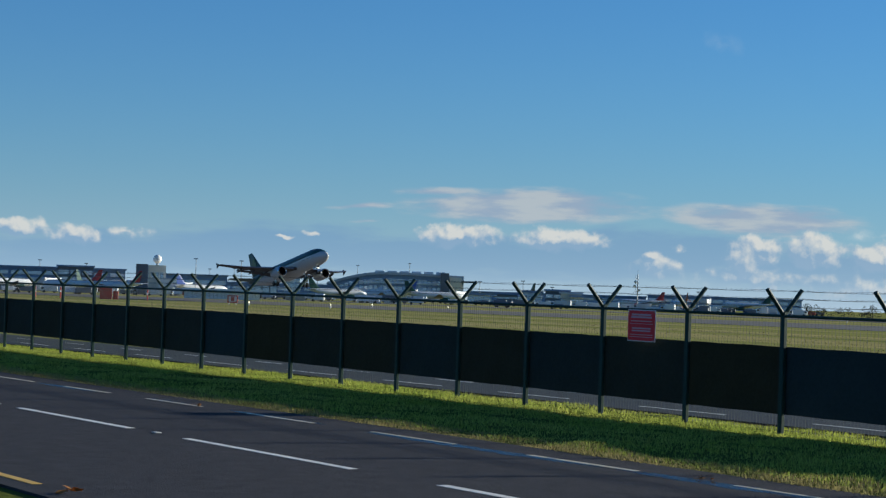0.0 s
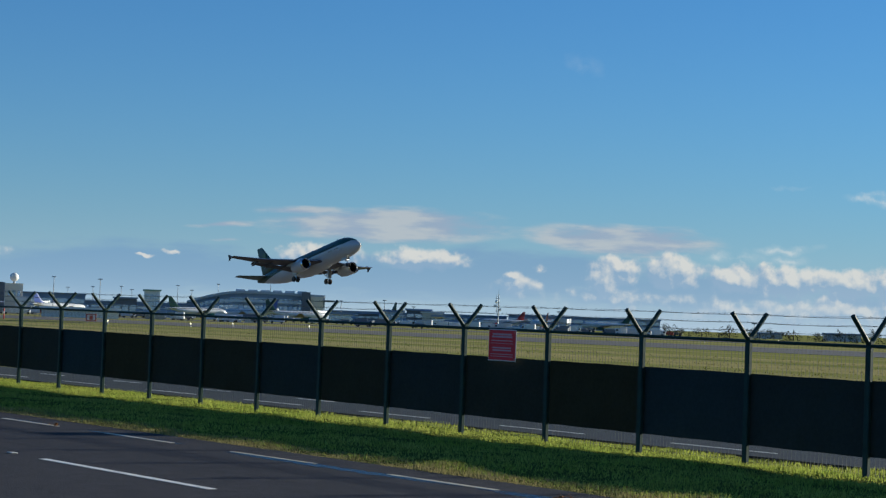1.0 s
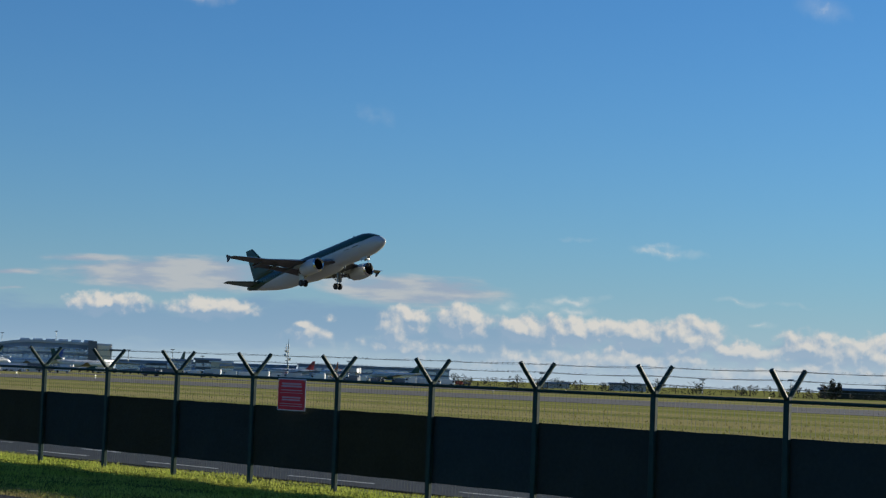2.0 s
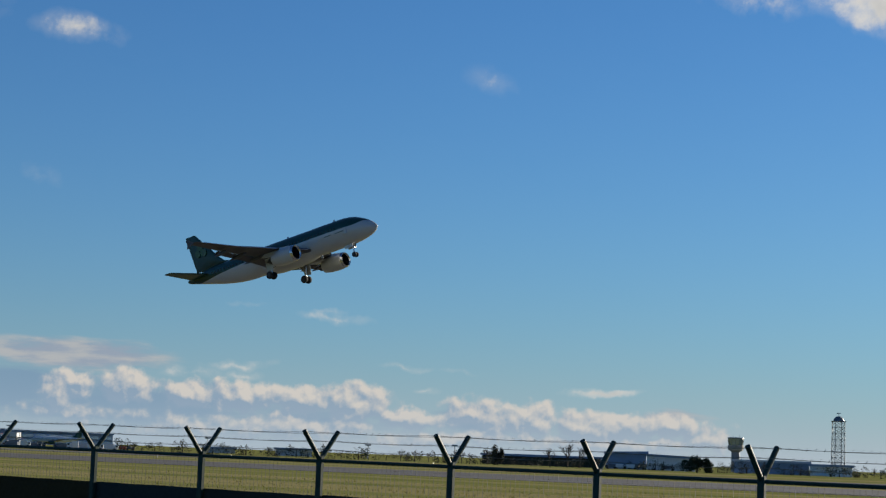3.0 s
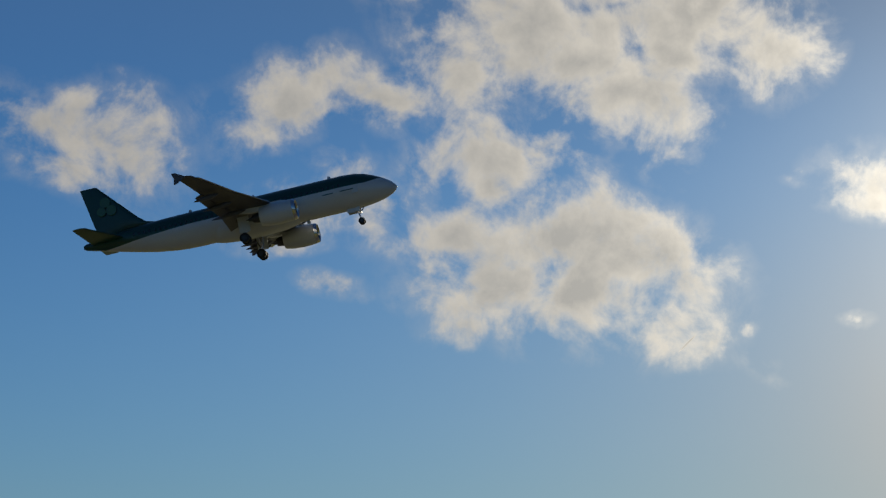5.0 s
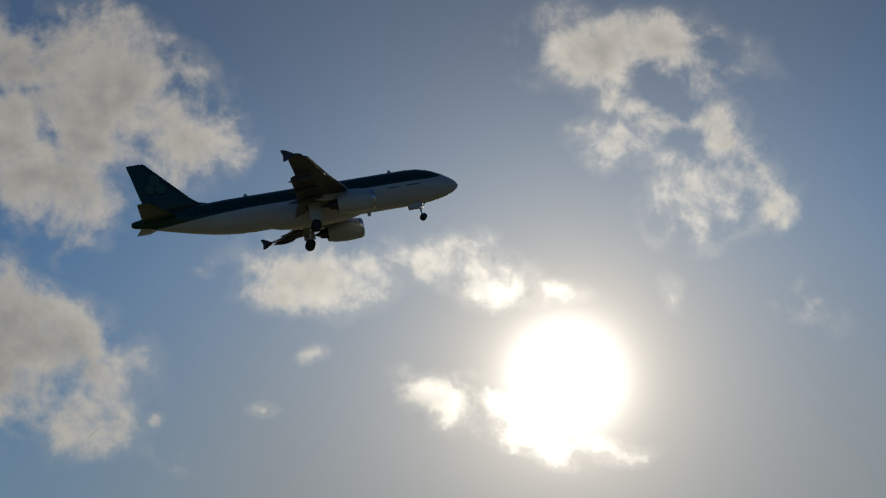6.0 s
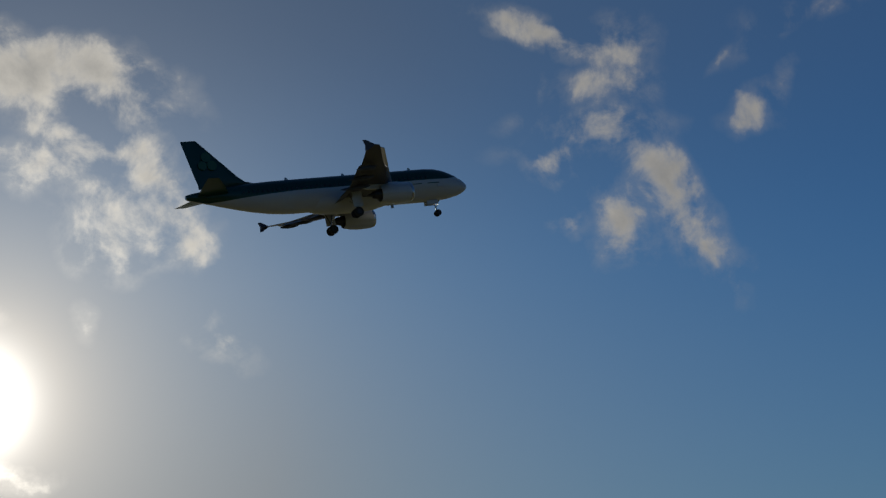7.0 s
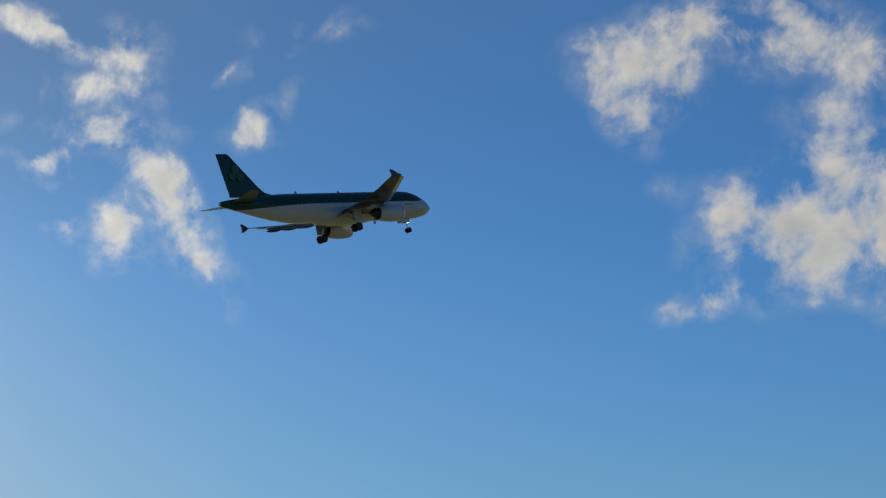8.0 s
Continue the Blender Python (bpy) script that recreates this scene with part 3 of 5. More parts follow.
def fence_bay():
    f = thing("fence_bay", "dark green fence bay with Y-shaped arms and black screen", "fence", group="perimeter fence")
    part("post", add_box(bmesh.new(), -0.062, -0.05, FOOT - 0.4, 0.062, 0.05, CROTCH, 0.016), POST_GREEN, f, "dark green square steel post")
    for s in (-1, 1):
        bm = tube((0, 0.02 * s, CROTCH - 0.06), (0, 0.46 * s, CROTCH + 0.44), 0.045, n=10)
        arm = part("arm", bm, POST_GREEN, f, "raked steel arm for barbed wire")
        for k in range(3):
            y, z = 0.16 * s + 0.14 * s * k, CROTCH + 0.12 + 0.155 * k
            w = bmesh.new()
            for j in range(6):
                a, b = BAY * j / 6, BAY * (j + 1) / 6
                sag = lambda x: -0.03 * math.sin(math.pi * x / BAY)
                add_tube(w, (a, y, z + sag(a)), (b, y, z + sag(b)), 0.0032, n=4, caps=False)
            for j in range(20):
                x = BAY * (j + 0.5) / 20
                add_tube(w, (x, y - 0.02, z - 0.035), (x + 0.01, y + 0.02, z + 0.01), 0.002, n=3, caps=False)
            part("barbed_wire", w, WIRE_STEEL, f)
    part("top_rail", tube((0.05, 0, CROTCH - 0.09), (BAY - 0.05, 0, CROTCH - 0.09), 0.032, n=8), POST_GREEN, f, "round top rail")
    w = bmesh.new()
    for j in range(1, 30):
        x = 0.05 + (BAY - 0.1) * j / 30
        add_box(w, x - 0.0018, 0.078, FOOT + 0.06, x + 0.0018, 0.084, CROTCH - 0.1)
    for j in range(9):
        z = FOOT + 0.1 + j * 0.27
        add_box(w, 0.05, 0.084, z - 0.0015, BAY - 0.05, 0.089, z + 0.0015)
    part("wire_mesh", w, WIRE_STEEL, f, "welded mesh of thin grey-green wires")
    bm = bmesh.new()
    nx, nz = 14, 6
    grid = [[bm.verts.new((BAY * i / nx, 0.062 + 0.010 * noise.noise((i * 0.9, j * 0.7, 3)),
                           0.45 + 1.36 * j / nz + (0.004 * math.sin(i * 0.9) if j in (0, nz) else 0))) for i in range(nx + 1)] for j in range(nz + 1)]
    for j in range(nz):
        for i in range(nx):
            bm.faces.new((grid[j][i], grid[j][i + 1], grid[j + 1][i + 1], grid[j + 1][i]))
    bmesh.ops.solidify(bm, geom=bm.faces[:], thickness=0.006)
    part("screen", bm, SCREEN, f, "black windbreak fabric tied to the mesh")
    return f


def bay_pose(j):
    """The fence falls a little along its way, and its bays stand slightly unevenly."""
    return LAND @ pose(FIRST + BAY * j, FENCE_Y + 0.008 * j, -0.078 - 0.0145 * j + 0.012 * noise.noise((j * 1.7, 0, 0)), 0.25 * noise.noise((j, 5, 0)), 0.27 + 0.3 * noise.noise((j, 9, 0)), 0.15)


bay = fence_bay()
bay.matrix_world = bay_pose(0)
for j in range(-27, 17):
    if j:
        copy_thing(bay, bay_pose(j))


def warning_sign():
    s = thing("warning_sign", "red rectangular warning sign with white border fixed to the fence", "sign")
    part("plate", box(-0.495, -0.005, -0.35, 0.495, 0.005, 0.35, 0.004), SIGN_WHITE, s, "white-bordered metal plate")
    part("red_face", box(-0.475, -0.011, -0.33, 0.475, -0.006, 0.33), SIGN_RED, s, "red printed face")
    for z, w, h in ((0.24, 0.34, 0.020), (0.185, 0.36, 0.020), (0.10, 0.38, 0.010), (0.04, 0.40, 0.005), (-0.06, 0.33, 0.016), (-0.115, 0.33, 0.016), (-0.20, 0.40, 0.007), (-0.25, 0.40, 0.007)):
        part("text_bar", box(-w, -0.016, z - h, w, -0.0115, z + h), SIGN_TEXT, s)
    for x in (-0.45, 0.45):
        for z in (-0.3, 0.3):
            part("fixing", turned([(-0.02, 0.012), (-0.011, 0.014)], 8, "Y", (x, 0, z)), BARE, s)
    s.matrix_world = LAND @ pose(-34.66, FENCE_Y - 0.085, 2.03, 0, 0.3, 0.15)


warning_sign()


# ---- grass of the verge ----
def blades(name, count, y0, y1, x0, x1, tall, mat, label, dry=False):
    rng = np.random.default_rng(7 if dry else 3)
    y = rng.uniform(y0, y1, count)
    x = x1 + (x0 - x1) * rng.uniform(0, 1, count) ** 1.5
    verts, faces = [], []
    for i in range(count):
        z = bank(y[i], x[i]) - 0.02
        a = rng.uniform(0, math.pi)
        h = tall * rng.uniform(0.45, 1.25) * (0.7 + 0.6 * noise.noise((x[i] * 0.5, y[i] * 0.8, 2)))
        wdt = rng.uniform(0.008, 0.02)
        lx, ly = rng.normal(0, 0.35) * h, rng.normal(0, 0.35) * h
        dx, dy = math.cos(a) * wdt, math.sin(a) * wdt
        k = len(verts)
        verts += [(x[i] - dx, y[i] - dy, z), (x[i] + dx, y[i] + dy, z), (x[i] + lx, y[i] + ly, z + h)]
        faces.append((k, k + 1, k + 2))
    me = bpy.data.meshes.new(name)
    me.from_pydata(verts, [], faces)
    me.materials.append(mat)
    ob = new(name, me)
    ob.matrix_world = LAND
    tagged(ob, label, "grass", kind="stuff")


blades("verge_grass", 200000, 19.7, 28.6, -95, -8, 0.12, BLADE, "short green grass of the roadside verge")
blades("dry_verge_grass", 42000, 19.25, 20.3, -75, -8, 0.10, DRY_BLADE, "dry straw-coloured grass along the road edge", True)


def field_grass():
    rng = np.random.default_rng(11)
    count = 36000
    verts, faces = [], []
    y = 36 + 110 * rng.uniform(0, 1, count) ** 1.5
    az = rng.uniform(-16, 37, count)
    for i in range(count):
        x = -y[i] * math.tan(radians(58 - az[i]))
        clump = 0.6 + 0.8 * noise.noise((x * 0.05, y[i] * 0.12, 1))
        h = rng.uniform(0.06, 0.20) * clump
        a, w = rng.uniform(0, math.pi), rng.uniform(0.02, 0.06)
        dx, dy = math.cos(a) * w, math.sin(a) * w
        lx, ly = rng.normal(0, 0.3) * h, rng.normal(0, 0.3) * h
        k = len(verts)
        verts += [(x - dx, y[i] - dy, -0.05), (x + dx, y[i] + dy, -0.05), (x + lx, y[i] + ly, -0.04 + h)]
        faces.append((k, k + 1, k + 2))
    me = bpy.data.meshes.new("field_tufts")
    me.from_pydata(verts, [], faces)
    me.materials.append(FIELD_BLADE)
    ob = new("field_tufts", me)
    ob.matrix_world = LAND
    tagged(ob, "yellow-green grass tufts of the open airfield", "grass", kind="stuff")


field_grass()
WATER = material("standing_water", (0.02, 0.022, 0.03), 0.22, vary=0.2, scale=2, bump=0.8, bump_scale=22)
LEAF = material("fallen_leaf", (0.42, 0.20, 0.05), 0.8, vary=0.4, scale=20)
STUD = material("road_stud", (0.6, 0.58, 0.52), 0.5, vary=0.3, scale=20)


def puddle(x0, x1, y, wide, seed):
    rng = random.Random(seed)
    bm = bmesh.new()
    n = 26
    top, low_ = [], []
    for i in range(n + 1):
        k = i / n
        x = x0 + (x1 - x0) * k
        w = wide * math.sin(math.pi * k) ** 0.6 * rng.uniform(0.55, 1.1) + 0.02
        top.append(bm.verts.new((x, y + w * 0.45, 0.0022)))
        low_.append(bm.verts.new((x, y - w * 0.55, 0.0022)))
    for i in range(n):
        bm.faces.new((low_[i], low_[i + 1], top[i + 1], top[i]))
    ob = part("puddle", bm, WATER)
    ob.matrix_world = LAND
    tagged(ob, "thin film of standing water on the asphalt edge", "puddle", kind="structure")


puddle(-31.5, -24.2, 18.15, 0.42, 1)
puddle(-24.0, -19.0, 18.2, 0.5, 2)
puddle(-37.6, -33.4, 18.35, 0.3, 3)
puddle(-48.5, -44.5, 18.2, 0.3, 4)
puddle(-42, -39.5, 18.4, 0.2, 5)


def litter(x, y, size, seed):
    rng = random.Random(seed)
    t = thing("fallen_leaves", "small heap of brown fallen leaves on the road", "leaves", LAND @ pose(x, y, 0.0), "road litter")
    for i in range(7):
        bm = bmesh.new()
        a = rng.uniform(0, 6.28)
        r = size * rng.uniform(0.4, 0.7)
        pts = [(r, 0), (r * 0.4, r * 0.35), (-r * 0.4, r * 0.3), (-r, 0), (-r * 0.3, -r * 0.35), (r * 0.4, -r * 0.3)]
        vs = [bm.verts.new((px, py, 0.01 + rng.uniform(0, 0.03))) for px, py in pts]
        bm.faces.new(vs)
        bmesh.ops.solidify(bm, geom=bm.faces[:], thickness=0.004)
        leaf = part("leaf", bm, LEAF, t)
        leaf.matrix_basis = pose(rng.uniform(-1, 1) * size, rng.uniform(-0.5, 0.5) * size, 0.008 * i, rng.uniform(-25, 25), rng.uniform(-25, 25), math.degrees(a))


litter(-22.0, 18.35, 0.16, 1)
litter(-38.9, 18.2, 0.12, 2)
litter(-22.6, 8.9, 0.16, 3)
for sx in (-31.75, -39.9):
    st = thing("road_stud", "small pale road stud between the centre dashes", "road stud", LAND @ pose(sx, 14.1, 0.0), "road studs")
    part("casting", box(-0.10, -0.06, 0, 0.10, 0.06, 0.022, 0.01), STUD, st)
    part("reflector", box(-0.04, -0.064, 0.006, 0.04, -0.06, 0.018), SIGN_WHITE, st)


# ---- aircraft ----
def airfoil(le, chord, thick, z, y, n=9, droop=0.0):
    """A wing section at span y as a closed ring."""
    up, low = [], []
    for i in range(n):
        t = (1 - math.cos(math.pi * i / (n - 1))) / 2
        h = 5 * thick * (0.2969 * math.sqrt(t) - 0.126 * t - 0.3516 * t * t + 0.2843 * t ** 3 - 0.1015 * t ** 4) * chord
        camber = 0.02 * chord * math.sin(math.pi * t) - droop * t * t
        up.append(Vector((le - t * chord, y, z + h + camber)))
        low.append(Vector((le - t * chord, y, z - h * 0.8 + camber)))
    return up + low[::-1][1:-1]


def fuselage(parent):
    secs = [(-0.30, -0.58, 0.06), (-0.45, -0.57, 0.32), (-0.8, -0.53, 0.62), (-1.3, -0.46, 0.92), (-2.0, -0.36, 1.24), (-2.8, -0.24, 1.50),
            (-3.7, -0.12, 1.74), (-4.8, -0.03, 1.91), (-6.2, 0, 1.985), (-9, 0, 1.985), (-13, 0, 1.985), (-17, 0, 1.985), (-21, 0, 1.985), (-24, 0, 1.985),
            (-25.5, 0.03, 1.95), (-27, 0.10, 1.87), (-29, 0.24, 1.68), (-31, 0.42, 1.42), (-33, 0.60, 1.10), (-34.8, 0.74, 0.78), (-36.2, 0.83, 0.52), (-37.0, 0.87, 0.36), (-37.3, 0.88, 0.22)]
    bm = bmesh.new()
    rings = []
    nt = 16
    for x, zc, r in secs:
        rz = r * 1.045
        line = 0.25
        if x > -3.4:
            line = 0.25 + ((x + 3.4) / 3.1) * 0.9
        if x < -24:
            line = 0.25 - (-24 - x) * 0.04
        a = math.asin(max(-0.97, min(0.97, (line - zc) / rz)))
        ring = []
        for i in range(nt):
            t = a + (math.pi - 2 * a) * i / nt
            ring.append(Vector((x, r * math.cos(t), zc + rz * math.sin(t))))
        for i in range(nt):
            t = math.pi - a + (math.pi + 2 * a) * i / nt
            ring.append(Vector((x, r * math.cos(t), zc + rz * math.sin(t))))
        rings.append(ring)
    add_loft(bm, rings, [1] * nt + [0] * nt)
    for f in bm.faces:
        if f.calc_center_median().x > -1.6:
            f.material_index = 0
    body = part("fuselage", bm, [WHITE_PAINT, TEAL_PAINT], parent, "dark green upper half over a white belly", True)
    # belly fairing
    bm = bmesh.new()
    rings = []
    for x, w, d in ((-10.8, 0.5, -1.75), (-12, 1.7, -2.1), (-13.5, 2.15, -2.45), (-16, 2.25, -2.6), (-19, 2.2, -2.58), (-21, 1.8, -2.35), (-22.6, 0.8, -1.95)):
        rings.append([Vector((x, w * math.cos(t), -0.9 + (d + 0.9) * -math.sin(t))) for t in [math.pi + math.pi * i / 14 for i in range(15)]][::-1])
        rings[-1] = [Vector((p.x, p.y, -0.9 - abs(p.z + 0.9))) for p in rings[-1]]
    add_loft(bm, rings)
    part("belly_fairing", bm, WHITE_PAINT, parent, "", True)
    # windscreen panes
    for s in (-1, 1):
        for (xa, ya, za), (xb, yb, zb), h in (((-1.72, 0.06, 0.42), (-2.0, 0.62, 0.40), 0.5), ((-2.03, 0.66, 0.42), (-2.55, 1.04, 0.42), 0.5), ((-2.6, 1.07, 0.42), (-3.2, 1.33, 0.45), 0.45)):
            bm = bmesh.new()
            lean = 0.55
            vs = [bm.verts.new(p) for p in ((xa, ya * s, za), (xb, yb * s, zb), (xb - lean * 0.8, yb * s * 0.82, zb + h), (xa - lean, ya * s * 0.8, za + h))]
            bm.faces.new(vs)
            bmesh.ops.solidify(bm, geom=bm.faces[:], thickness=0.05)
            part("cockpit_window", bm, GLASS_DARK, body)
    # cabin windows: a row on each side
    for s in (-1, 1):
        for i in range(40):
            x = -6.6 - i * 0.62
            if abs(x + 17) < 0.5:
                continue
            y = math.sqrt(1.985 ** 2 - 0.36 ** 2) * s
            part("cabin_window", box(x - 0.11, y - 0.02, 0.36, x + 0.11, y + 0.02, 0.68, 0.04), GLASS_DARK, body)
        part("cabin_door", box(-5.3, s * 1.885 - 0.03, -0.75, -4.5, s * 1.885 + 0.03, 0.15, 0.05), WHITE_PAINT, body)
    for x, h in ((-7.5, 0.4), (-16.5, 0.35), (-24.0, 0.4)):
        bm = bmesh.new()
        add_loft(bm, [airfoil(x, 0.55, 0.1, 0, 0), airfoil(x - 0.2, 0.25, 0.1, 0, h)])
        bmesh.ops.rotate(bm, verts=bm.verts, cent=(0, 0, 0), matrix=Matrix.Rotation(math.pi / 2, 3, "X"))
        bmesh.ops.translate(bm, verts=bm.verts, vec=(0, 0, 2.03))
        part("antenna", bm, WHITE_PAINT, body)
    part("antenna", box(-11.2, -0.02, -2.5, -10.8, 0.02, -2.0), WHITE_PAINT, body)
    for x, w in ((-5.8, 1.6), (-8.0, 1.3)):
        part("lettering_bar", box(x - w / 2, -1.985, -0.26, x + w / 2, -1.94, -0.16), TEAL_PAINT, body)


def lifting(name, stations, mat, parent, label, s):
    """A swept surface from (leading edge x, chord, thickness, z, span y) stations."""
    bm = bmesh.new()
    add_loft(bm, [airfoil(x, c, t, z, y * s, 11) for x, c, t, z, y in stations])
    return part(name, bm, mat, parent, label, True)


def wing(parent, s):
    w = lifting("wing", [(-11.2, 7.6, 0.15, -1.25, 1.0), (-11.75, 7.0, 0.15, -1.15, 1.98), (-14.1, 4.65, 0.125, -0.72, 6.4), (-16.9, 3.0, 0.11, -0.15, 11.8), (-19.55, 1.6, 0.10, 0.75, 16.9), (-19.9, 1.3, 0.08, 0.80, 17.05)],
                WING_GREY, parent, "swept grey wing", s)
    # flaps, lowered a little behind the trailing edge
    for a, b, ca, cb in (((-18.35, 2.1, -1.35), (-18.45, 6.3, -0.92), 1.45, 1.25), ((-18.5, 6.6, -0.9), (-20.0, 12.6, -0.12), 1.2, 0.8)):
        bm = bmesh.new()
        rings = []
        for (x, y, z), c in ((a, ca), (b, cb)):
            ring = [p.copy() for p in airfoil(0, c, 0.11, 0, 0, 7)]
            rot = Matrix.Rotation(radians(-22), 3, "Y")
            rings.append([rot @ p + Vector((x + 0.1, y * s, z)) for p in ring])
        add_loft(bm, rings)
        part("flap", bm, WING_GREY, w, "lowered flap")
    # drooped slats
    for (x0, y0, z0), (x1, y1, z1) in (((-11.75, 2.6, -1.22), (-13.2, 5.0, -0.95)), ((-14.15, 6.7, -0.80), (-16.75, 11.6, -0.26)), ((-16.8, 11.75, -0.25), (-19.25, 16.5, 0.6))):
        bm = bmesh.new()
        rings = []
        for x, y, z, c in ((x0, y0, z0, 0.75), (x1, y1, z1, 0.5)):
            ring = airfoil(0, c, 0.2, 0, 0, 6)
            rot = Matrix.Rotation(radians(18), 3, "Y")
            rings.append([rot @ p + Vector((x + 0.38, y * s, z - 0.1)) for p in ring])
        add_loft(bm, rings)
        part("slat", bm, BARE, w, "drooped bright metal slat")
    # flap track fairings
    for y, x, z, ln in ((6.5, -16.6, -1.12, 4.0), (9.4, -17.3, -0.78, 3.4), (12.3, -18.1, -0.42, 2.8)):
        bm = bmesh.new()
        rings = []
        for k, r in ((0, 0.03), (0.12, 0.17), (0.35, 0.25), (0.65, 0.21), (0.88, 0.1), (1, 0.02)):
            rings.append([Vector((x - ln * k, y * s + 0.75 * r * math.cos(t), z - 0.28 * k + 1.2 * r * math.sin(t))) for t in [2 * math.pi * i / 10 for i in range(10)]])
        add_loft(bm, rings)
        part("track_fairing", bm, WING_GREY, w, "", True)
    # wing-tip fence, above and below the tip
    bm = bmesh.new()
    pts = [(-20.2, 0.8), (-21.3, 1.42), (-21.7, 1.42), (-21.5, 0.8), (-21.6, 0.15), (-21.25, 0.2)]
    add_loft(bm, [[Vector((x, (17.02 + d) * s, z)) for x, z in pts] for d in (0, 0.09)])
    part("tip_fence", bm, WING_GREY, w, "small arrow-shaped wing-tip fence")
    # pylon
    bm = bmesh.new()
    rings = []
    for x, z0, z1 in ((-11.9, -0.98, -0.9), (-12.8, -1.2, -0.75), (-14.5, -1.5, -0.72), (-16.6, -1.4, -0.85), (-18.2, -1.05, -0.95)):
        hw = 0.22 if -17 < x < -12 else 0.06
        rings.append([Vector((x, 5.75 * s + a, z)) for a, z in ((-hw, z0), (hw, z0), (hw, z1), (-hw, z1))])
    add_loft(bm, rings)
    part("pylon", bm, WHITE_PAINT, w, "", True)


def engine(parent, s):
    c = (0, 5.75 * s, -2.12)
    bm = bmesh.new()
    prof = [(-13.2, 0.86), (-12.0, 0.88), (-11.35, 0.90), (-11.15, 0.97), (-11.10, 1.03), (-11.18, 1.09), (-11.5, 1.17), (-12.2, 1.24), (-13.2, 1.26), (-14.3, 1.17), (-15.2, 0.98), (-15.25, 0.92), (-14.4, 0.9)]
    n = 28
    rings = [[Vector((x, c[1] + r * math.cos(2 * math.pi * i / n), c[2] + r * math.sin(2 * math.pi * i / n))) for i in range(n)] for x, r in prof]
    add_loft(bm, rings, None, False, False)
    e = part("engine", bm, WHITE_PAINT, parent, "white engine nacelle", True)
    part("intake_lip", add_loft(bmesh.new(), [[Vector((x, c[1] + r * math.cos(2 * math.pi * i / n), c[2] + r * math.sin(2 * math.pi * i / n))) for i in range(n)]
                                             for x, r in ((-11.30, 0.893), (-11.14, 0.955), (-11.075, 1.03), (-11.16, 1.105), (-11.45, 1.178))], None, False, False), BARE, e, "polished metal intake lip", True)
    part("fan", turned([(-12.3, 0.88), (-12.32, 0.3), (-12.3, 0.28), (-11.9, 0.12), (-11.8, 0.02)], 24, "X", c), FAN_DARK, e, "dark fan and spinner", True)
    part("intake_duct", add_loft(bmesh.new(), [[Vector((x, c[1] + r * math.cos(2 * math.pi * i / n), c[2] + r * math.sin(2 * math.pi * i / n))) for i in range(n)] for x, r in ((-12.4, 0.855), (-11.6, 0.868), (-11.28, 0.885))], None, False, False), FAN_DARK, e, "dark intake duct", True)
    for i in range(18):
        a = 2 * math.pi * i / 18
        bm = bmesh.new()
        q = Matrix.Rotation(a, 3, "X")
        vs = [bm.verts.new(Vector(c) + q @ Vector(p)) for p in ((-12.28, 0.05, 0.25), (-12.15, -0.08, 0.25), (-12.1, -0.16, 0.86), (-12.28, 0.12, 0.86))]
        bm.faces.new(vs)
        bmesh.ops.solidify(bm, geom=bm.faces[:], thickness=0.015)
        part("fan_blade", bm, FAN_DARK, e)
    part("core_nozzle", turned([(-14.3, 0.72), (-15.3, 0.62), (-16.1, 0.46), (-16.12, 0.40), (-15.4, 0.4)], 24, "X", c), DARK_METAL, e, "", True)
    part("exhaust_cone", turned([(-15.3, 0.33), (-16.2, 0.27), (-16.9, 0.03)], 20, "X", c), DARK_METAL, e, "", True)


def wheel(parent, x, y, z, r, w):
    prof = [(-w / 2, r * 0.55), (-w / 2, r * 0.86), (-w * 0.36, r * 0.97), (0, r), (w * 0.36, r * 0.97), (w / 2, r * 0.86), (w / 2, r * 0.55)]
    t = part("wheel", turned(prof, 24, "Y", (x, y, z)), RUBBER, parent, "black tyre", True)
    part("hub", turned([(-w * 0.4, r * 0.5), (w * 0.4, r * 0.5)], 16, "Y", (x, y, z)), BARE, t)
    part("rim", turned([(-w * 0.52, r * 0.5), (-w * 0.3, r * 0.2), (w * 0.3, r * 0.2), (w * 0.52, r * 0.5)], 16, "Y", (x, y, z)), DARK_METAL, t)


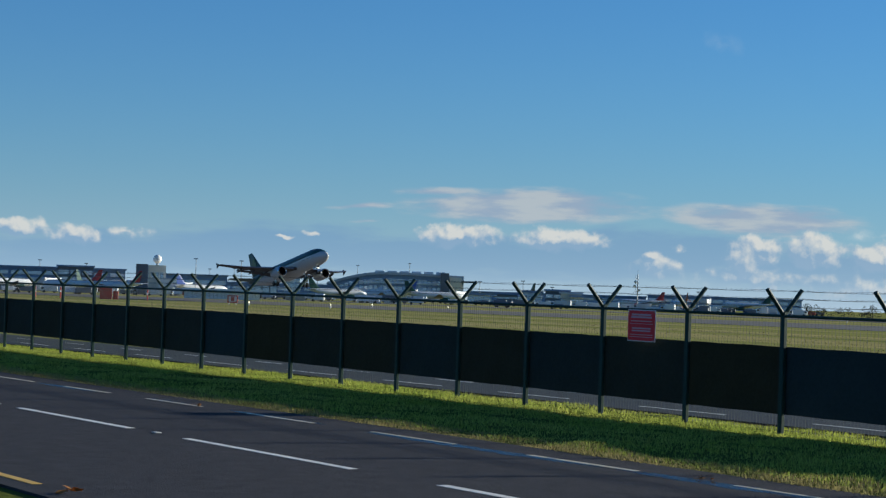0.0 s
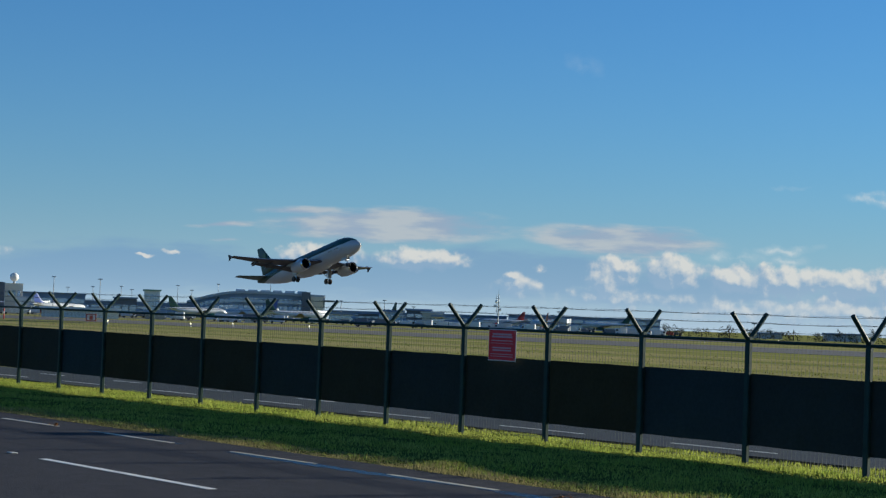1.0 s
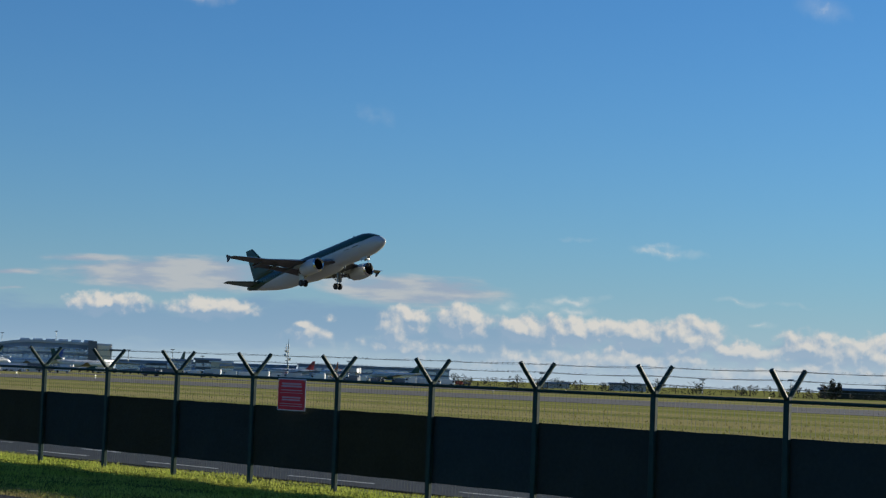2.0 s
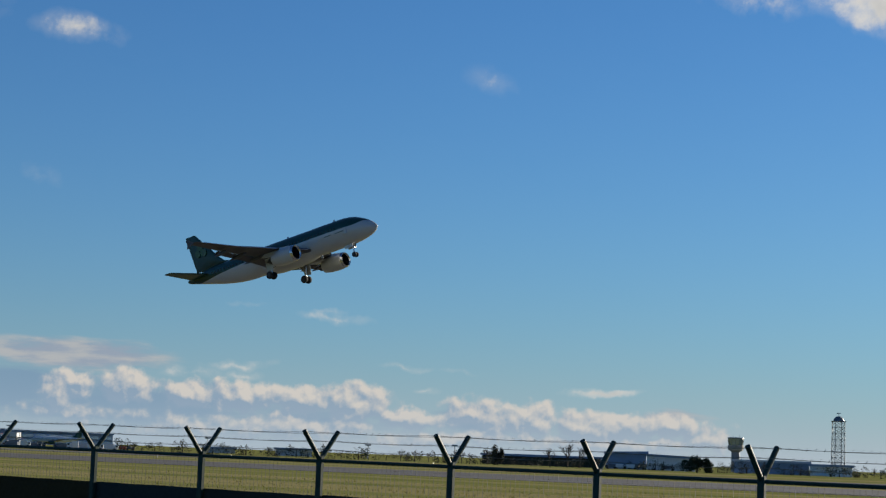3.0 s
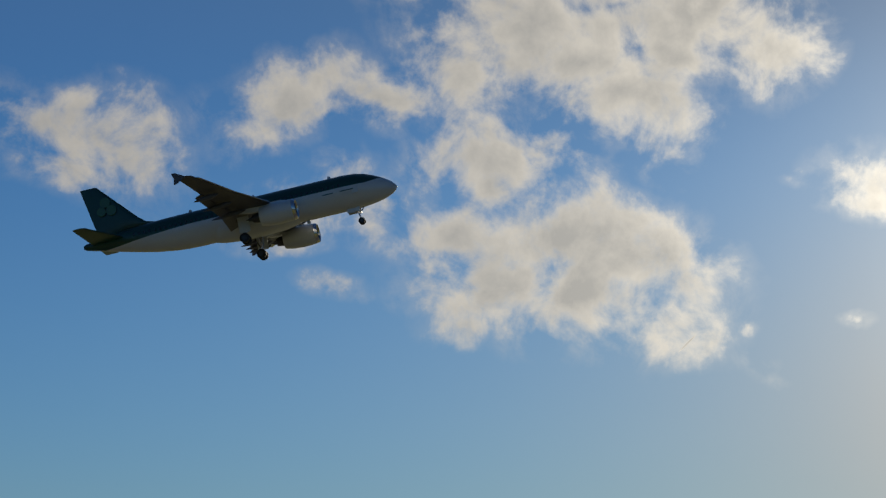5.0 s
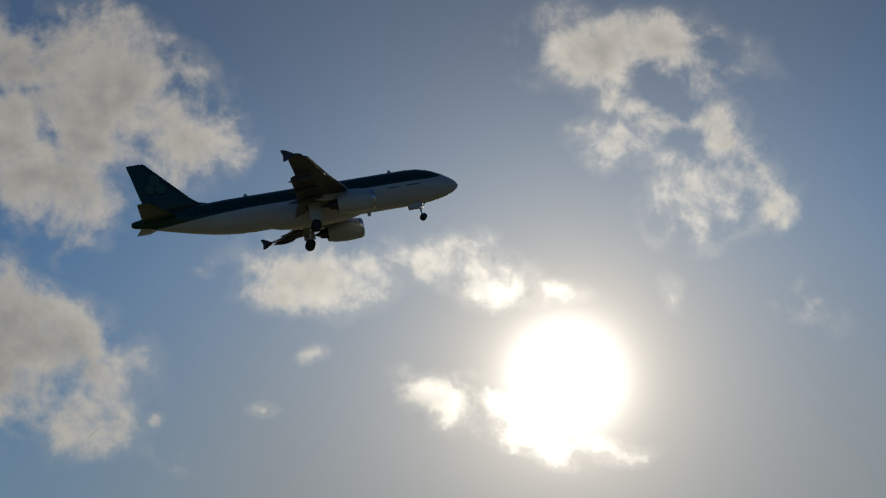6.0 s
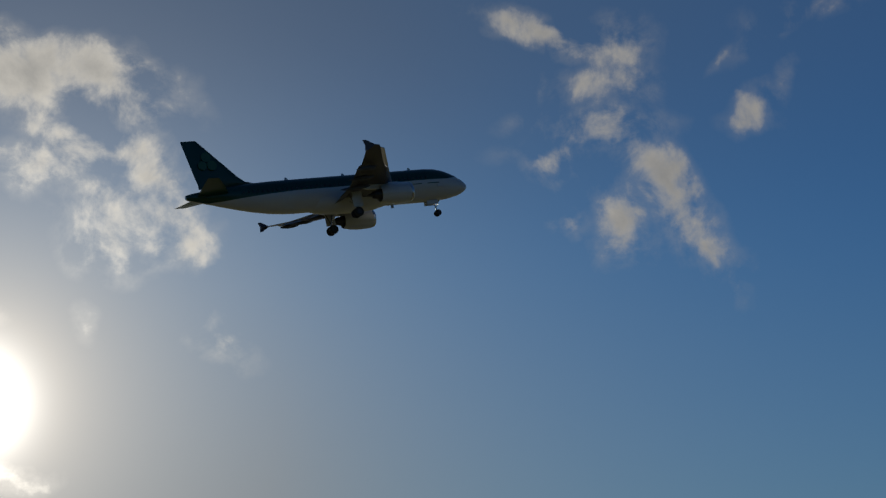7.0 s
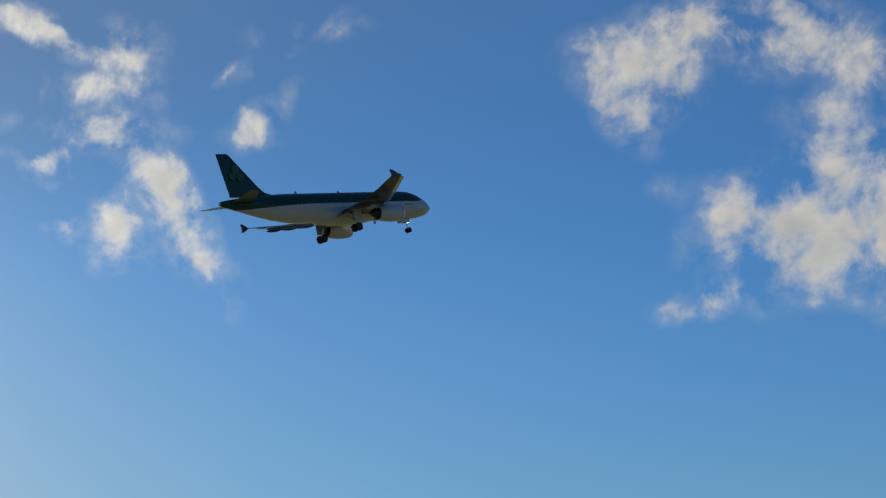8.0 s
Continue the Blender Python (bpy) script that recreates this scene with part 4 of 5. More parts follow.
def gear(parent):
    for s in (-1, 1):
        g = part("main_gear", tube((-17.3, 3.95 * s, -1.1), (-17.7, 3.95 * s, -3.65), 0.16, 0.12, 12), BARE, parent, "main landing gear leg", True)
        part("brace", tube((-17.5, 2.0 * s, -1.7), (-17.6, 3.85 * s, -2.7), 0.07, n=8), BARE, g)
        part("drag_strut", tube((-18.4, 3.9 * s, -1.3), (-17.68, 3.95 * s, -3.0), 0.05, n=8), DARK_METAL, g)
        part("axle", tube((-17.7, 3.35 * s, -3.65), (-17.7, 4.55 * s, -3.65), 0.09, n=10), DARK_METAL, g)
        part("gear_door", box(-18.2, (4.32 if s > 0 else -4.36), -3.0, -16.9, (4.36 if s > 0 else -4.32), -1.15, 0.01), WHITE_PAINT, g)
        for d in (-0.46, 0.46):
            wheel(g, -17.7, (3.95 + d) * s, -3.65, 0.58, 0.42)
    g = part("nose_gear", tube((-5.35, 0, -1.6), (-4.98, 0, -3.62), 0.11, 0.08, 12), BARE, parent, "nose landing gear leg", True)
    part("drag_strut", tube((-4.3, 0, -1.75), (-5.0, 0, -2.75), 0.06, n=8), DARK_METAL, g)
    part("axle", tube((-4.98, -0.34, -3.62), (-4.98, 0.34, -3.62), 0.06, n=8), DARK_METAL, g)
    for s in (-1, 1):
        wheel(g, -4.98, 0.26 * s, -3.62, 0.39, 0.22)
        part("gear_door", box(-6.4, 0.42 * s - 0.02, -2.5, -4.9, 0.42 * s + 0.02, -1.85, 0.01), WHITE_PAINT, g)
        part("taxi_light", turned([(-4.86, 0.08), (-4.80, 0.08), (-4.78, 0.03)], 12, "X", (0, 0.16 * s, -2.55)), LAMP, g, "lit taxi light")


def tail(parent):
    bm = bmesh.new()
    st = [(-26.6, 8.9, 0.03, 1.75), (-28.2, 7.3, 0.06, 1.98), (-29.6, 5.9, 0.10, 2.35), (-30.4, 5.3, 0.10, 3.0), (-34.75, 2.0, 0.09, 7.65), (-35.0, 1.7, 0.06, 7.75)]
    add_loft(bm, [[Vector((p.x, p.z, z)) for p in airfoil(x, c, t, 0, 0, 9)] for x, c, t, z in st])
    fin = part("tail_fin", bm, TEAL_PAINT, parent, "dark green swept tail fin", True)
    for s in (-1, 1):
        for x, z, r in ((-34.0, 5.6, 0.62), (-33.4, 4.55, 0.62), (-34.6, 4.6, 0.55)):
            part("leaf_emblem", turned([(0.12 * s, r), (0.245 * s, r), (0.25 * s, r * 0.97)] if s > 0 else [(0.25 * s, r * 0.97), (0.245 * s, r), (0.12 * s, r)], 18, "Y", (x, 0, z)), LEAF_PAINT, fin, "plain light green round leaf shapes")
        lifting("tailplane", [(-31.6, 4.4, 0.1, 0.75, 0.3), (-32.2, 3.9, 0.1, 0.8, 1.0), (-35.1, 1.5, 0.09, 1.3, 6.1), (-35.4, 1.1, 0.06, 1.32, 6.25)], TEAL_PAINT, parent, "dark green tailplane", s)


plane = thing("airliner", "twin-engine jet airliner, dark green over white, climbing with wheels down", "aircraft")
fuselage(plane)
for side in (-1, 1):
    wing(plane, side)
    engine(plane, side)
gear(plane)
tail(plane)

# ---- far airfield ----
def at(az, dist, z=0.0, face=0.0):
    """A pose at a bearing and distance from the viewpoint, x across the line of sight and y away."""
    a = radians(az)
    return pose(dist * math.sin(a), dist * math.cos(a), z, 0, 0, -az + face)


def high(el, dist):
    return EYE + dist * math.tan(radians(el))


FACADE = material("grey_cladding", (0.48, 0.51, 0.55), 0.5, vary=0.2, scale=0.1)
BLUE_ROOF = material("blue_grey_roof", (0.22, 0.30, 0.44), 0.5, vary=0.2, scale=0.1)
PALE_WALL = material("pale_cladding", (0.72, 0.74, 0.76), 0.5, vary=0.15, scale=0.1)
CREAM_WALL = material("cream_render", (0.75, 0.68, 0.55), 0.7, vary=0.15, scale=0.1)
DARK_WALL = material("dark_cladding", (0.12, 0.14, 0.17), 0.5, vary=0.2, scale=0.1)
TOWER_GREY = material("tower_grey", (0.19, 0.20, 0.235), 0.5, vary=0.15, scale=0.15)
FIN_GREY = material("fin_grey", (0.26, 0.27, 0.31), 0.5, vary=0.15, scale=0.2)
PANE = material("facade_glass", (0.42, 0.52, 0.64), 0.15, 0.7, vary=0.3, scale=0.2)
RADOME = material("radome_white", (0.75, 0.75, 0.73), 0.5, vary=0.1, scale=0.3)
RED_PAINT = material("red_paint", (0.42, 0.04, 0.03), 0.5, vary=0.2, scale=1)
VAN_WHITE = material("van_white", (0.65, 0.66, 0.67), 0.35, vary=0.1, scale=1, coat=0.3)
STEEL = material("galvanised_steel", (0.28, 0.29, 0.30), 0.5, 0.5, vary=0.2, scale=1)
BARK = material("winter_bark", (0.075, 0.055, 0.04), 0.9, vary=0.3, scale=1)
NEEDLES = material("evergreen_leaves", (0.022, 0.040, 0.014), 0.8, vary=0.4, scale=0.4, island=0.4)
HEDGE = material("winter_hedge", (0.055, 0.050, 0.026), 0.9, vary=0.4, scale=0.3, island=0.4)
LAMP_YELLOW = material("yellow_lamp", (1.0, 0.86, 0.55), 0.4, emit=0.8)
GREEN_ROOF = material("green_roof", (0.20, 0.34, 0.27), 0.5, vary=0.2, scale=0.4)


def control_tower():
    d = 1256
    t = thing("control_tower", "tall grey control tower with flared ribbed head and dark glass cab", "tower", at(33.56, d))
    w = math.tan(radians(0.33)) * d
    top = high(2.62, d)
    shaft = part("shaft", turned([(-2, w * 1.0), (top, w * 1.0)], 20, "Z"), TOWER_GREY, t, "", True)
    for i in range(9):
        z = 8 + i * 6.0
        part("joint_band", turned([(z, w * 1.0), (z + 0.05, w * 1.012), (z + 0.25, w * 1.012), (z + 0.3, w * 1.0)], 20, "Z"), DARK_WALL, shaft)
    part("shaft_edge", box(-w * 1.06, -1.2, -1, -w * 0.97, 1.2, top), DARK_WALL, shaft)
    part("lamp_box", box(w * 0.9, -w * 0.6, high(1.9, d), w * 1.04, -w * 0.4, high(1.9, d) + 1.3), VAN_WHITE, shaft)
    z0, z1, z2, z3 = high(2.58, d), high(3.36, d), high(3.45, d), high(3.80, d)
    head = part("head", turned([(z0, w * 1.12), (z0 + 1, w * 1.2), (z1, w * 1.66), (z2 - 1.0, w * 1.68), (z2, w * 1.5)], 32, "Z"), TOWER_GREY, t, "flared grey head", True)
    for i in range(9):
        k = (i + 0.5) / 9
        z, r = z0 + (z1 - z0) * k, w * (1.16 + 0.5 * k)
        part("rib", turned([(z - 0.25, r * 1.0), (z - 0.2, r * 1.035), (z + 0.3, r * 1.05), (z + 0.35, r * 1.0)], 32, "Z"), FIN_GREY, head, "grey horizontal fin")
    cab = part("cab", turned([(z2, w * 1.24), (z3 - 2.0, w * 1.42), (z3 - 1.9, w * 1.30), (z3 - 1.9, w * 0.5)], 16, "Z"), GLASS_DARK, t, "dark glass cab with outward-leaning panes")
    for i in range(16):
        a = 2 * math.pi * (i + 0.5) / 16
        part("mullion", tube((w * 1.23 * math.cos(a), w * 1.23 * math.sin(a), z2), (w * 1.41 * math.cos(a), w * 1.41 * math.sin(a), z3 - 2), 0.16, n=5), DARK_METAL, cab)
    part("cab_roof", turned([(z3 - 2.0, w * 1.45), (z3 - 0.9, w * 1.50), (z3, w * 1.42), (z3 + 0.3, w * 1.2)], 24, "Z"), DARK_WALL, t, "", True)
    rail = part("roof_rail", turned([(z3 + 1.2, w * 1.2), (z3 + 1.3, w * 1.22), (z3 + 1.4, w * 1.2)], 20, "Z"), STEEL, t)
    for i, x in enumerate((-6, -3, 0.5, 3.5, 6.2)):
        part("aerial", tube((x, 0, z3), (x, 0, z3 + 2.4 + (i % 3) * 0.9), 0.07, n=5), STEEL, t)


def old_tower():
    d = 900
    w = math.tan(radians(0.225)) * d
    t = thing("old_control_tower", "small older control tower with glazed cab over a narrow shaft", "tower", at(28.13, d))
    z0, z1, z2, z3, z4 = high(0.40, d), high(0.52, d), high(0.60, d), high(0.70, d), high(0.82, d)
    part("shaft", turned([(-1, w * 0.55), (z0, w * 0.52), (z0 + 0.8, w * 0.8)], 12, "Z"), TOWER_GREY, t)
    part("drum", turned([(z0 + 0.8, w * 0.9), (z1, w * 1.0), (z2, w * 0.98)], 16, "Z"), CONCRETE, t, "", True)
    cab = part("cab", turned([(z2, w * 0.86), (z3 + 1.3, w * 1.0)], 12, "Z"), PANE, t, "glazed cab")
    for i in range(12):
        a = 2 * math.pi * i / 12
        part("mullion", tube((w * 0.87 * math.cos(a), w * 0.87 * math.sin(a), z2), (w * 1.01 * math.cos(a), w * 1.01 * math.sin(a), z3 + 0.8), 0.08, n=4), DARK_METAL, cab)
    part("roof", turned([(z3 + 1.3, w * 1.04), (z4 - 0.1, w * 1.0), (z4, w * 0.8)], 12, "Z"), DARK_WALL, t)
    for x in (-1.2, 1.6):
        part("aerial", tube((x, 0, z4), (x, 0, z4 + 1.2), 0.06, n=4), STEEL, t)


def lattice_mast():
    d, h = 900, 26.0
    t = thing("lattice_tower", "steel lattice tower carrying a rotating radar head", "tower", at(31.0, d, 0, 20))
    for sx in (-1, 1):
        for sy in (-1, 1):
            part("leg", tube((2.35 * sx, 2.35 * sy, 0), (2.15 * sx, 2.15 * sy, h - 2.0), 0.16, n=6), STEEL, t)
    for i in range(9):
        z, z2 = i * 2.65, (i + 1) * 2.65
        for (ax, ay), (bx, by) in (((-1, -1), (1, -1)), ((1, -1), (1, 1)), ((1, 1), (-1, 1)), ((-1, 1), (-1, -1))):
            s = 2.3
            part("brace", tube((ax * s, ay * s, z), (bx * s, by * s, z2), 0.09, n=4), STEEL, t)
            part("brace", tube((bx * s, by * s, z), (ax * s, ay * s, z2), 0.09, n=4), STEEL, t)
            part("girt", tube((ax * s, ay * s, z2), (bx * s, by * s, z2), 0.10, n=4), STEEL, t)
    part("platform", box(-2.6, -2.6, h - 2.1, 2.6, 2.6, h - 1.8, 0.05), STEEL, t)
    part("radar_head", turned([(h - 1.8, 2.5), (h - 0.6, 1.9), (h + 0.2, 1.0)], 14, "Z"), DARK_WALL, t)
    part("aerial", tube((0, 0, h), (0, 0, h + 1.6), 0.12, n=5), STEEL, t)
    part("aerial_bar", box(-0.8, -0.1, h + 1.4, 0.8, 0.1, h + 1.8), STEEL, t)


def building(name, az0, az1, d, top, deep, wall, label, rows=2, roof=None, base=0.0, panes=True, slope=0.0, group=""):
    """A long block seen across the field, with bands of windows between piers, a parapet and roof plant."""
    w = math.tan(radians((az1 - az0) / 2)) * d
    h = high(top, d)
    b = thing(name, label, "building", at((az0 + az1) / 2, d), group)
    bm = bmesh.new()
    add_loft(bm, [[Vector((x, 0, -1)), Vector((x, deep, -1)), Vector((x, deep, z)), Vector((x, 0, z))] for x, z in ((-w, h), (w, h + slope))])
    part("wall", bm, wall, b)
    bm = bmesh.new()
    add_loft(bm, [[Vector((x, -1.2, z)), Vector((x, deep + 1, z)), Vector((x, deep + 1, z + 0.9)), Vector((x, -1.2, z + 0.9))] for x, z in ((-w - 0.8, h), (w + 0.8, h + slope))])
    part("roof", bm, roof or BLUE_ROOF, b)
    if panes:
        n = max(3, int(2 * w / 9))
        for r in range(rows):
            z = 1.2 + (h - 1.6) * r / rows
            for i in range(n):
                x = -w + 2 * w * (i + 0.5) / n
                win = part("window", box(x - w / n * 0.84, -0.25, z, x + w / n * 0.84, -0.03, z + (h - 2) / rows * 0.62), PANE, b)
    return b


def terminal():
    """The terminal with its bowed roof, white bands and glazed end."""
    d = 1300
    mid = -1.35
    t = thing("terminal_building", "large airport terminal with bowed metal roof and blue glass front", "building", at(mid, d))
    half = math.tan(radians(1.98)) * d
    bm = bmesh.new()
    rings = []
    n = 28
    lo, hi = high(0.36, d), high(0.70, d)
    prof = []
    for i in range(n + 1):
        k = i / n
        x = -half + 2 * half * k
        z = lo + (hi - lo) * min(1.0, math.sin(min(k / 0.42, 1.0) * math.pi / 2)) - (1.2 * max(0, k - 0.6) / 0.4)
        prof.append((x, z))
    add_loft(bm, [[Vector((x, -2, z - 1.6)), Vector((x, 60, z - 1.6)), Vector((x, 60, z)), Vector((x, -2, z))] for x, z in prof])
    part("roof", bm, FACADE, t, "bowed grey roof", True)
    bm = bmesh.new()
    add_loft(bm, [[Vector((x, 0, -1)), Vector((x, 58, -1)), Vector((x, 58, z - 1.7)), Vector((x, 0, z - 1.7))] for x, z in prof])
    part("wall", bm, BLUE_ROOF, t)
    for i in range(2, n):
        x, z = prof[i]
        w = half / n
        for r in range(3):
            z0, z1 = 2 + r * (z - 5) / 3, 2 + (r + 0.72) * (z - 5) / 3
            part("window", box(x - w * 0.8, -0.4, z0, x + w * 0.8, -0.05, z1), PANE if (i * 7 + r * 3) % 5 else PALE_WALL, t)
    for z in (6.0, 11.0):
        part("balcony_band", box(-half * 0.5, -1.6, z, half * 0.86, -0.5, z + 1.0), PALE_WALL, t, "pale band")
    part("stair_block", box(half * 0.66, -8, -1, half * 0.78, 10, hi + 0.4), DARK_WALL, t)
    part("end_block", box(half * 0.79, -6, -1, half * 0.97, 10, hi - 2.2), CREAM_WALL, t, "cream end block")
    part("canopy", box(half * 0.96, -10, hi - 5.4, half * 1.14, 20, hi - 4.4), DARK_WALL, t)
    for i in range(6):
        x = -half * 0.3 + i * half * 0.18
        part("rooflight", box(x, 4, hi - 1.5, x + 6, 16, hi + 1.0), PALE_WALL, t)


def radome_block():
    d = 1150
    t = thing("radar_building", "cream block with dark stair tower and a white radar dome", "building", at(-8.35, d))
    h = high(0.68, d)
    part("wall", box(-2, 0, -1, 8, 14, h), CREAM_WALL, t)
    part("stair_tower", box(-9, -1, -1, -2.1, 14, h + 0.5), DARK_WALL, t)
    part("annex", box(4, -6, -1, 12, 0, h * 0.55), PALE_WALL, t)
    for i in range(3):
        part("window", box(-0.5 + i * 2.7, -0.2, 9, 1.3 + i * 2.7, -0.02, 12), PANE, t)
    part("dome_stand", turned([(h, 0.7), (h + 1.2, 0.6)], 8, "Z", (3.0, 5, 0)), STEEL, t)
    prof = [(h + 3.6 + 2.5 * math.sin(a), max(0.05, 2.5 * math.cos(a))) for a in [radians(-75 + 165 * i / 10) for i in range(11)]]
    part("radar_dome", turned(prof, 18, "Z", (3.0, 5, 0)), RADOME, t, "white radar dome", True)


def light_pole(az, d, el, label="thin grey floodlight pole on the apron"):
    h = high(el, d)
    t = thing("floodlight_pole", label, "lamp post", at(az, d), "apron floodlights")
    part("pole", tube((0, 0, 0), (0, 0, h), 0.28, 0.14, 8), STEEL, t)
    part("lamp_head", box(-1.2, -0.3, h - 0.2, 1.2, 0.3, h + 0.35, 0.08), STEEL, t)


def comms_mast():
    d = 1000
    h = high(0.86, d)
    t = thing("radio_mast", "slim radio mast with dishes and aerials", "mast", at(5.65, d))
    part("pole", tube((0, 0, 0), (0, 0, h), 0.4, 0.22, 8), STEEL, t)
    part("side_pole", tube((-0.9, 0, h * 0.45), (-0.9, 0, h * 0.97), 0.12, n=6), STEEL, t)
    for z in (0.5, 0.62, 0.74, 0.86):
        part("bracket", box(-1.5, -0.15, h * z, 0.5, 0.15, h * z + 0.25), STEEL, t)
    for z, x in ((0.66, -1.5), (0.78, -1.1), (0.55, 0.9)):
        part("dish", turned([(-0.4, 0.1), (-0.1, 0.7), (0.1, 0.75)], 12, "Y", (x, -0.6, h * z)), RADOME, t)
    part("aerial", tube((0, 0, h), (0, 0, h + 2.2), 0.07, n=5), STEEL, t)


def van(az, d, face, body, long_, tall, label):
    t = thing("ground_vehicle", label, "vehicle", at(az, d, 0.0, face), "apron vehicles")
    part("body", box(-long_ / 2, -1, 0.5, long_ / 2 - 1.6, 1, tall, 0.12), body, t)
    part("cab", box(long_ / 2 - 1.55, -0.95, 0.5, long_ / 2, 0.95, tall * 0.78, 0.2), body, t)
    part("windscreen", box(long_ / 2 - 1.0, -0.98, tall * 0.5, long_ / 2 - 0.2, 0.98, tall * 0.72), GLASS_DARK, t)
    for x in (-long_ * 0.3, long_ * 0.3):
        for y in (-0.85, 0.85):
            part("wheel", turned([(-0.14, 0.42), (0.14, 0.42)], 12, "Y", (x, y, 0.42)), RUBBER, t)


def grow(bm, p, way_, length, r, depth, rng, spread):
    """A limb that forks again and again."""
    end = p + way_ * length
    add_tube(bm, p, end, r, r * 0.7, 5 if depth > 2 else 3, caps=False)
    if depth == 0:
        return
    for _ in range(3 if depth > 1 else 4):
        w = (way_ + Vector((rng.uniform(-1, 1), rng.uniform(-1, 1), rng.uniform(-0.25, 0.8))) * spread).normalized()
        grow(bm, p + way_ * length * rng.uniform(0.55, 1.0), w, length * rng.uniform(0.55, 0.82), r * 0.55, depth - 1, rng, spread)


def bare_tree(az, d, el, seed, spread=0.65, label="bare winter tree at the field's edge"):
    rng = random.Random(seed)
    h = high(el, d)
    t = thing("bare_tree", label, "tree", at(az, d), "bare trees")
    part("trunk", tube((0, 0, -0.3), (0.1, 0, h * 0.3), h * 0.03, h * 0.022, 8), BARK, t)
    bm = bmesh.new()
    for k in range(5):
        w = Vector((rng.uniform(-0.6, 0.6), rng.uniform(-0.6, 0.6), 1)).normalized()
        grow(bm, Vector((0.1, 0, h * 0.27)), w, h * 0.26, h * 0.016, 4, rng, spread)
    top = max(v.co.z for v in bm.verts)
    for v in bm.verts:
        v.co.z = h * 0.2 + (v.co.z - h * 0.2) * (h * 0.8) / (top - h * 0.2)
    part("crown", bm, BARK, t, "crown of bare twigs")


def leafy(name, az, d, wide, tall, seed, mat, label, count=900, category="tree", group=""):
    """A bush or evergreen: a stem, and many small leaf clumps with gaps."""
    rng = random.Random(seed)
    t = thing(name, label, category, at(az, d), group)
    part("stem", tube((0, 0, -0.3), (0, 0, tall * 0.5), tall * 0.05, tall * 0.02, 7), BARK, t)
    lumps = [(rng.uniform(-0.75, 0.75) * wide, rng.uniform(-0.5, 0.5) * wide, rng.uniform(0.08, 0.68) * tall, rng.uniform(0.2, 0.36)) for _ in range(9)]
    verts, faces = [], []
    for i in range(count):
        x, y, z, s = lumps[i % len(lumps)]
        v = Vector((rng.gauss(0, 1), rng.gauss(0, 1), rng.gauss(0, 1))).normalized() * rng.uniform(0.55, 1.05)
        c = Vector((x + v.x * s * wide, y + v.y * s * wide, max(0.05, z + v.z * s * tall)))
        size = rng.uniform(0.3, 0.7) * max(0.5, tall / 8)
        k = len(verts)
        for _ in range(3):
            verts.append(c + Vector((rng.uniform(-1, 1), rng.uniform(-1, 1), rng.uniform(-0.6, 0.9))) * size)
        faces.append((k, k + 1, k + 2))
    me = bpy.data.meshes.new("leaves")
    me.from_pydata(verts, [], faces)
    me.materials.append(mat)
    ob = new("leaves", me)
    ob.parent = t


def equipment(az, d, kind_):
    t = thing("runway_equipment", "red and white painted landing-aid cabinet on the grass", "equipment", at(az, d), "landing aids")
    if kind_ == "cabinet":
        part("cabinet", box(-1.3, -0.8, 0, 1.3, 0.8, 2.7, 0.08), RED_PAINT, t)
        part("roof", box(-1.4, -0.9, 2.7, 1.4, 0.9, 2.9, 0.04), VAN_WHITE, t)
        part("side_box", box(1.5, -0.5, 0, 2.6, 0.5, 1.8, 0.05), RED_PAINT, t)
    else:
        part("pole", tube((0, 0, 0), (0, 0, 2.3), 0.16, n=8), RED_PAINT, t)
        part("collar", tube((0, 0, 1.2), (0, 0, 1.6), 0.18, n=8), VAN_WHITE, t)


def runway_board(az, d):
    t = thing("runway_board", "red runway sign board with a white character bar", "sign", at(az, d))
    part("face", box(-1.0, -0.1, 0.35, 1.0, 0.1, 1.75, 0.03), RED_PAINT, t)
    part("border", box(-0.75, -0.13, 0.55, 0.75, -0.11, 1.55), SIGN_WHITE, t)
    part("character_bar", box(-0.32, -0.16, 0.65, 0.32, -0.14, 1.45), RED_PAINT, t)
    for x in (-0.7, 0.7):
        part("leg", tube((x, 0, 0), (x, 0, 0.4), 0.06, n=6), STEEL, t)


def marker(az, d, label="yellow lit marker board beside the runway"):
    t = thing("marker_light", label, "light", at(az, d), "runway markers")
    part("stem", tube((0, 0, 0), (0, 0, 0.5), 0.1, n=6), STEEL, t)
    part("lens", turned([(0.5, 0.13), (0.68, 0.17), (0.80, 0.05)], 12, "Z"), LAMP_YELLOW, t, "glowing yellow lens")


control_tower()
old_tower()
lattice_mast()
comms_mast()
terminal()
radome_block()
building("pier_building", -15.5, -12.9, 1200, 0.36, 30, FACADE, "grey airport pier with dark windows", 2)
building("pier_building", -12.8, -9.1, 1180, 0.50, 30, BLUE_ROOF, "blue-grey airport pier with dark windows", 3)
building("pier_building", -8.0, -6.2, 1250, 0.42, 30, BLUE_ROOF, "low blue-grey airport block", 2)
building("pier_building", -7.3, -3.2, 1300, 0.24, 30, BLUE_ROOF, "long low blue-grey airport block", 2)
building("office_block", -11.0, -10.0, 1150, 0.56, 20, DARK_WALL, "dark office block behind the pier", 3)
building("store_building", -7.41, -5.25, 620, -0.02, 12, PALE_WALL, "long pale flat-roofed store", 1, PALE_WALL, panes=False)
building("hut", -4.5, -3.95, 700, -0.02, 6, CONCRETE, "small grey concrete hut", 1)
building("site_cabin", -2.45, -1.75, 720, -0.05, 5, VAN_WHITE, "white site cabin with small windows", 1, VAN_WHITE)
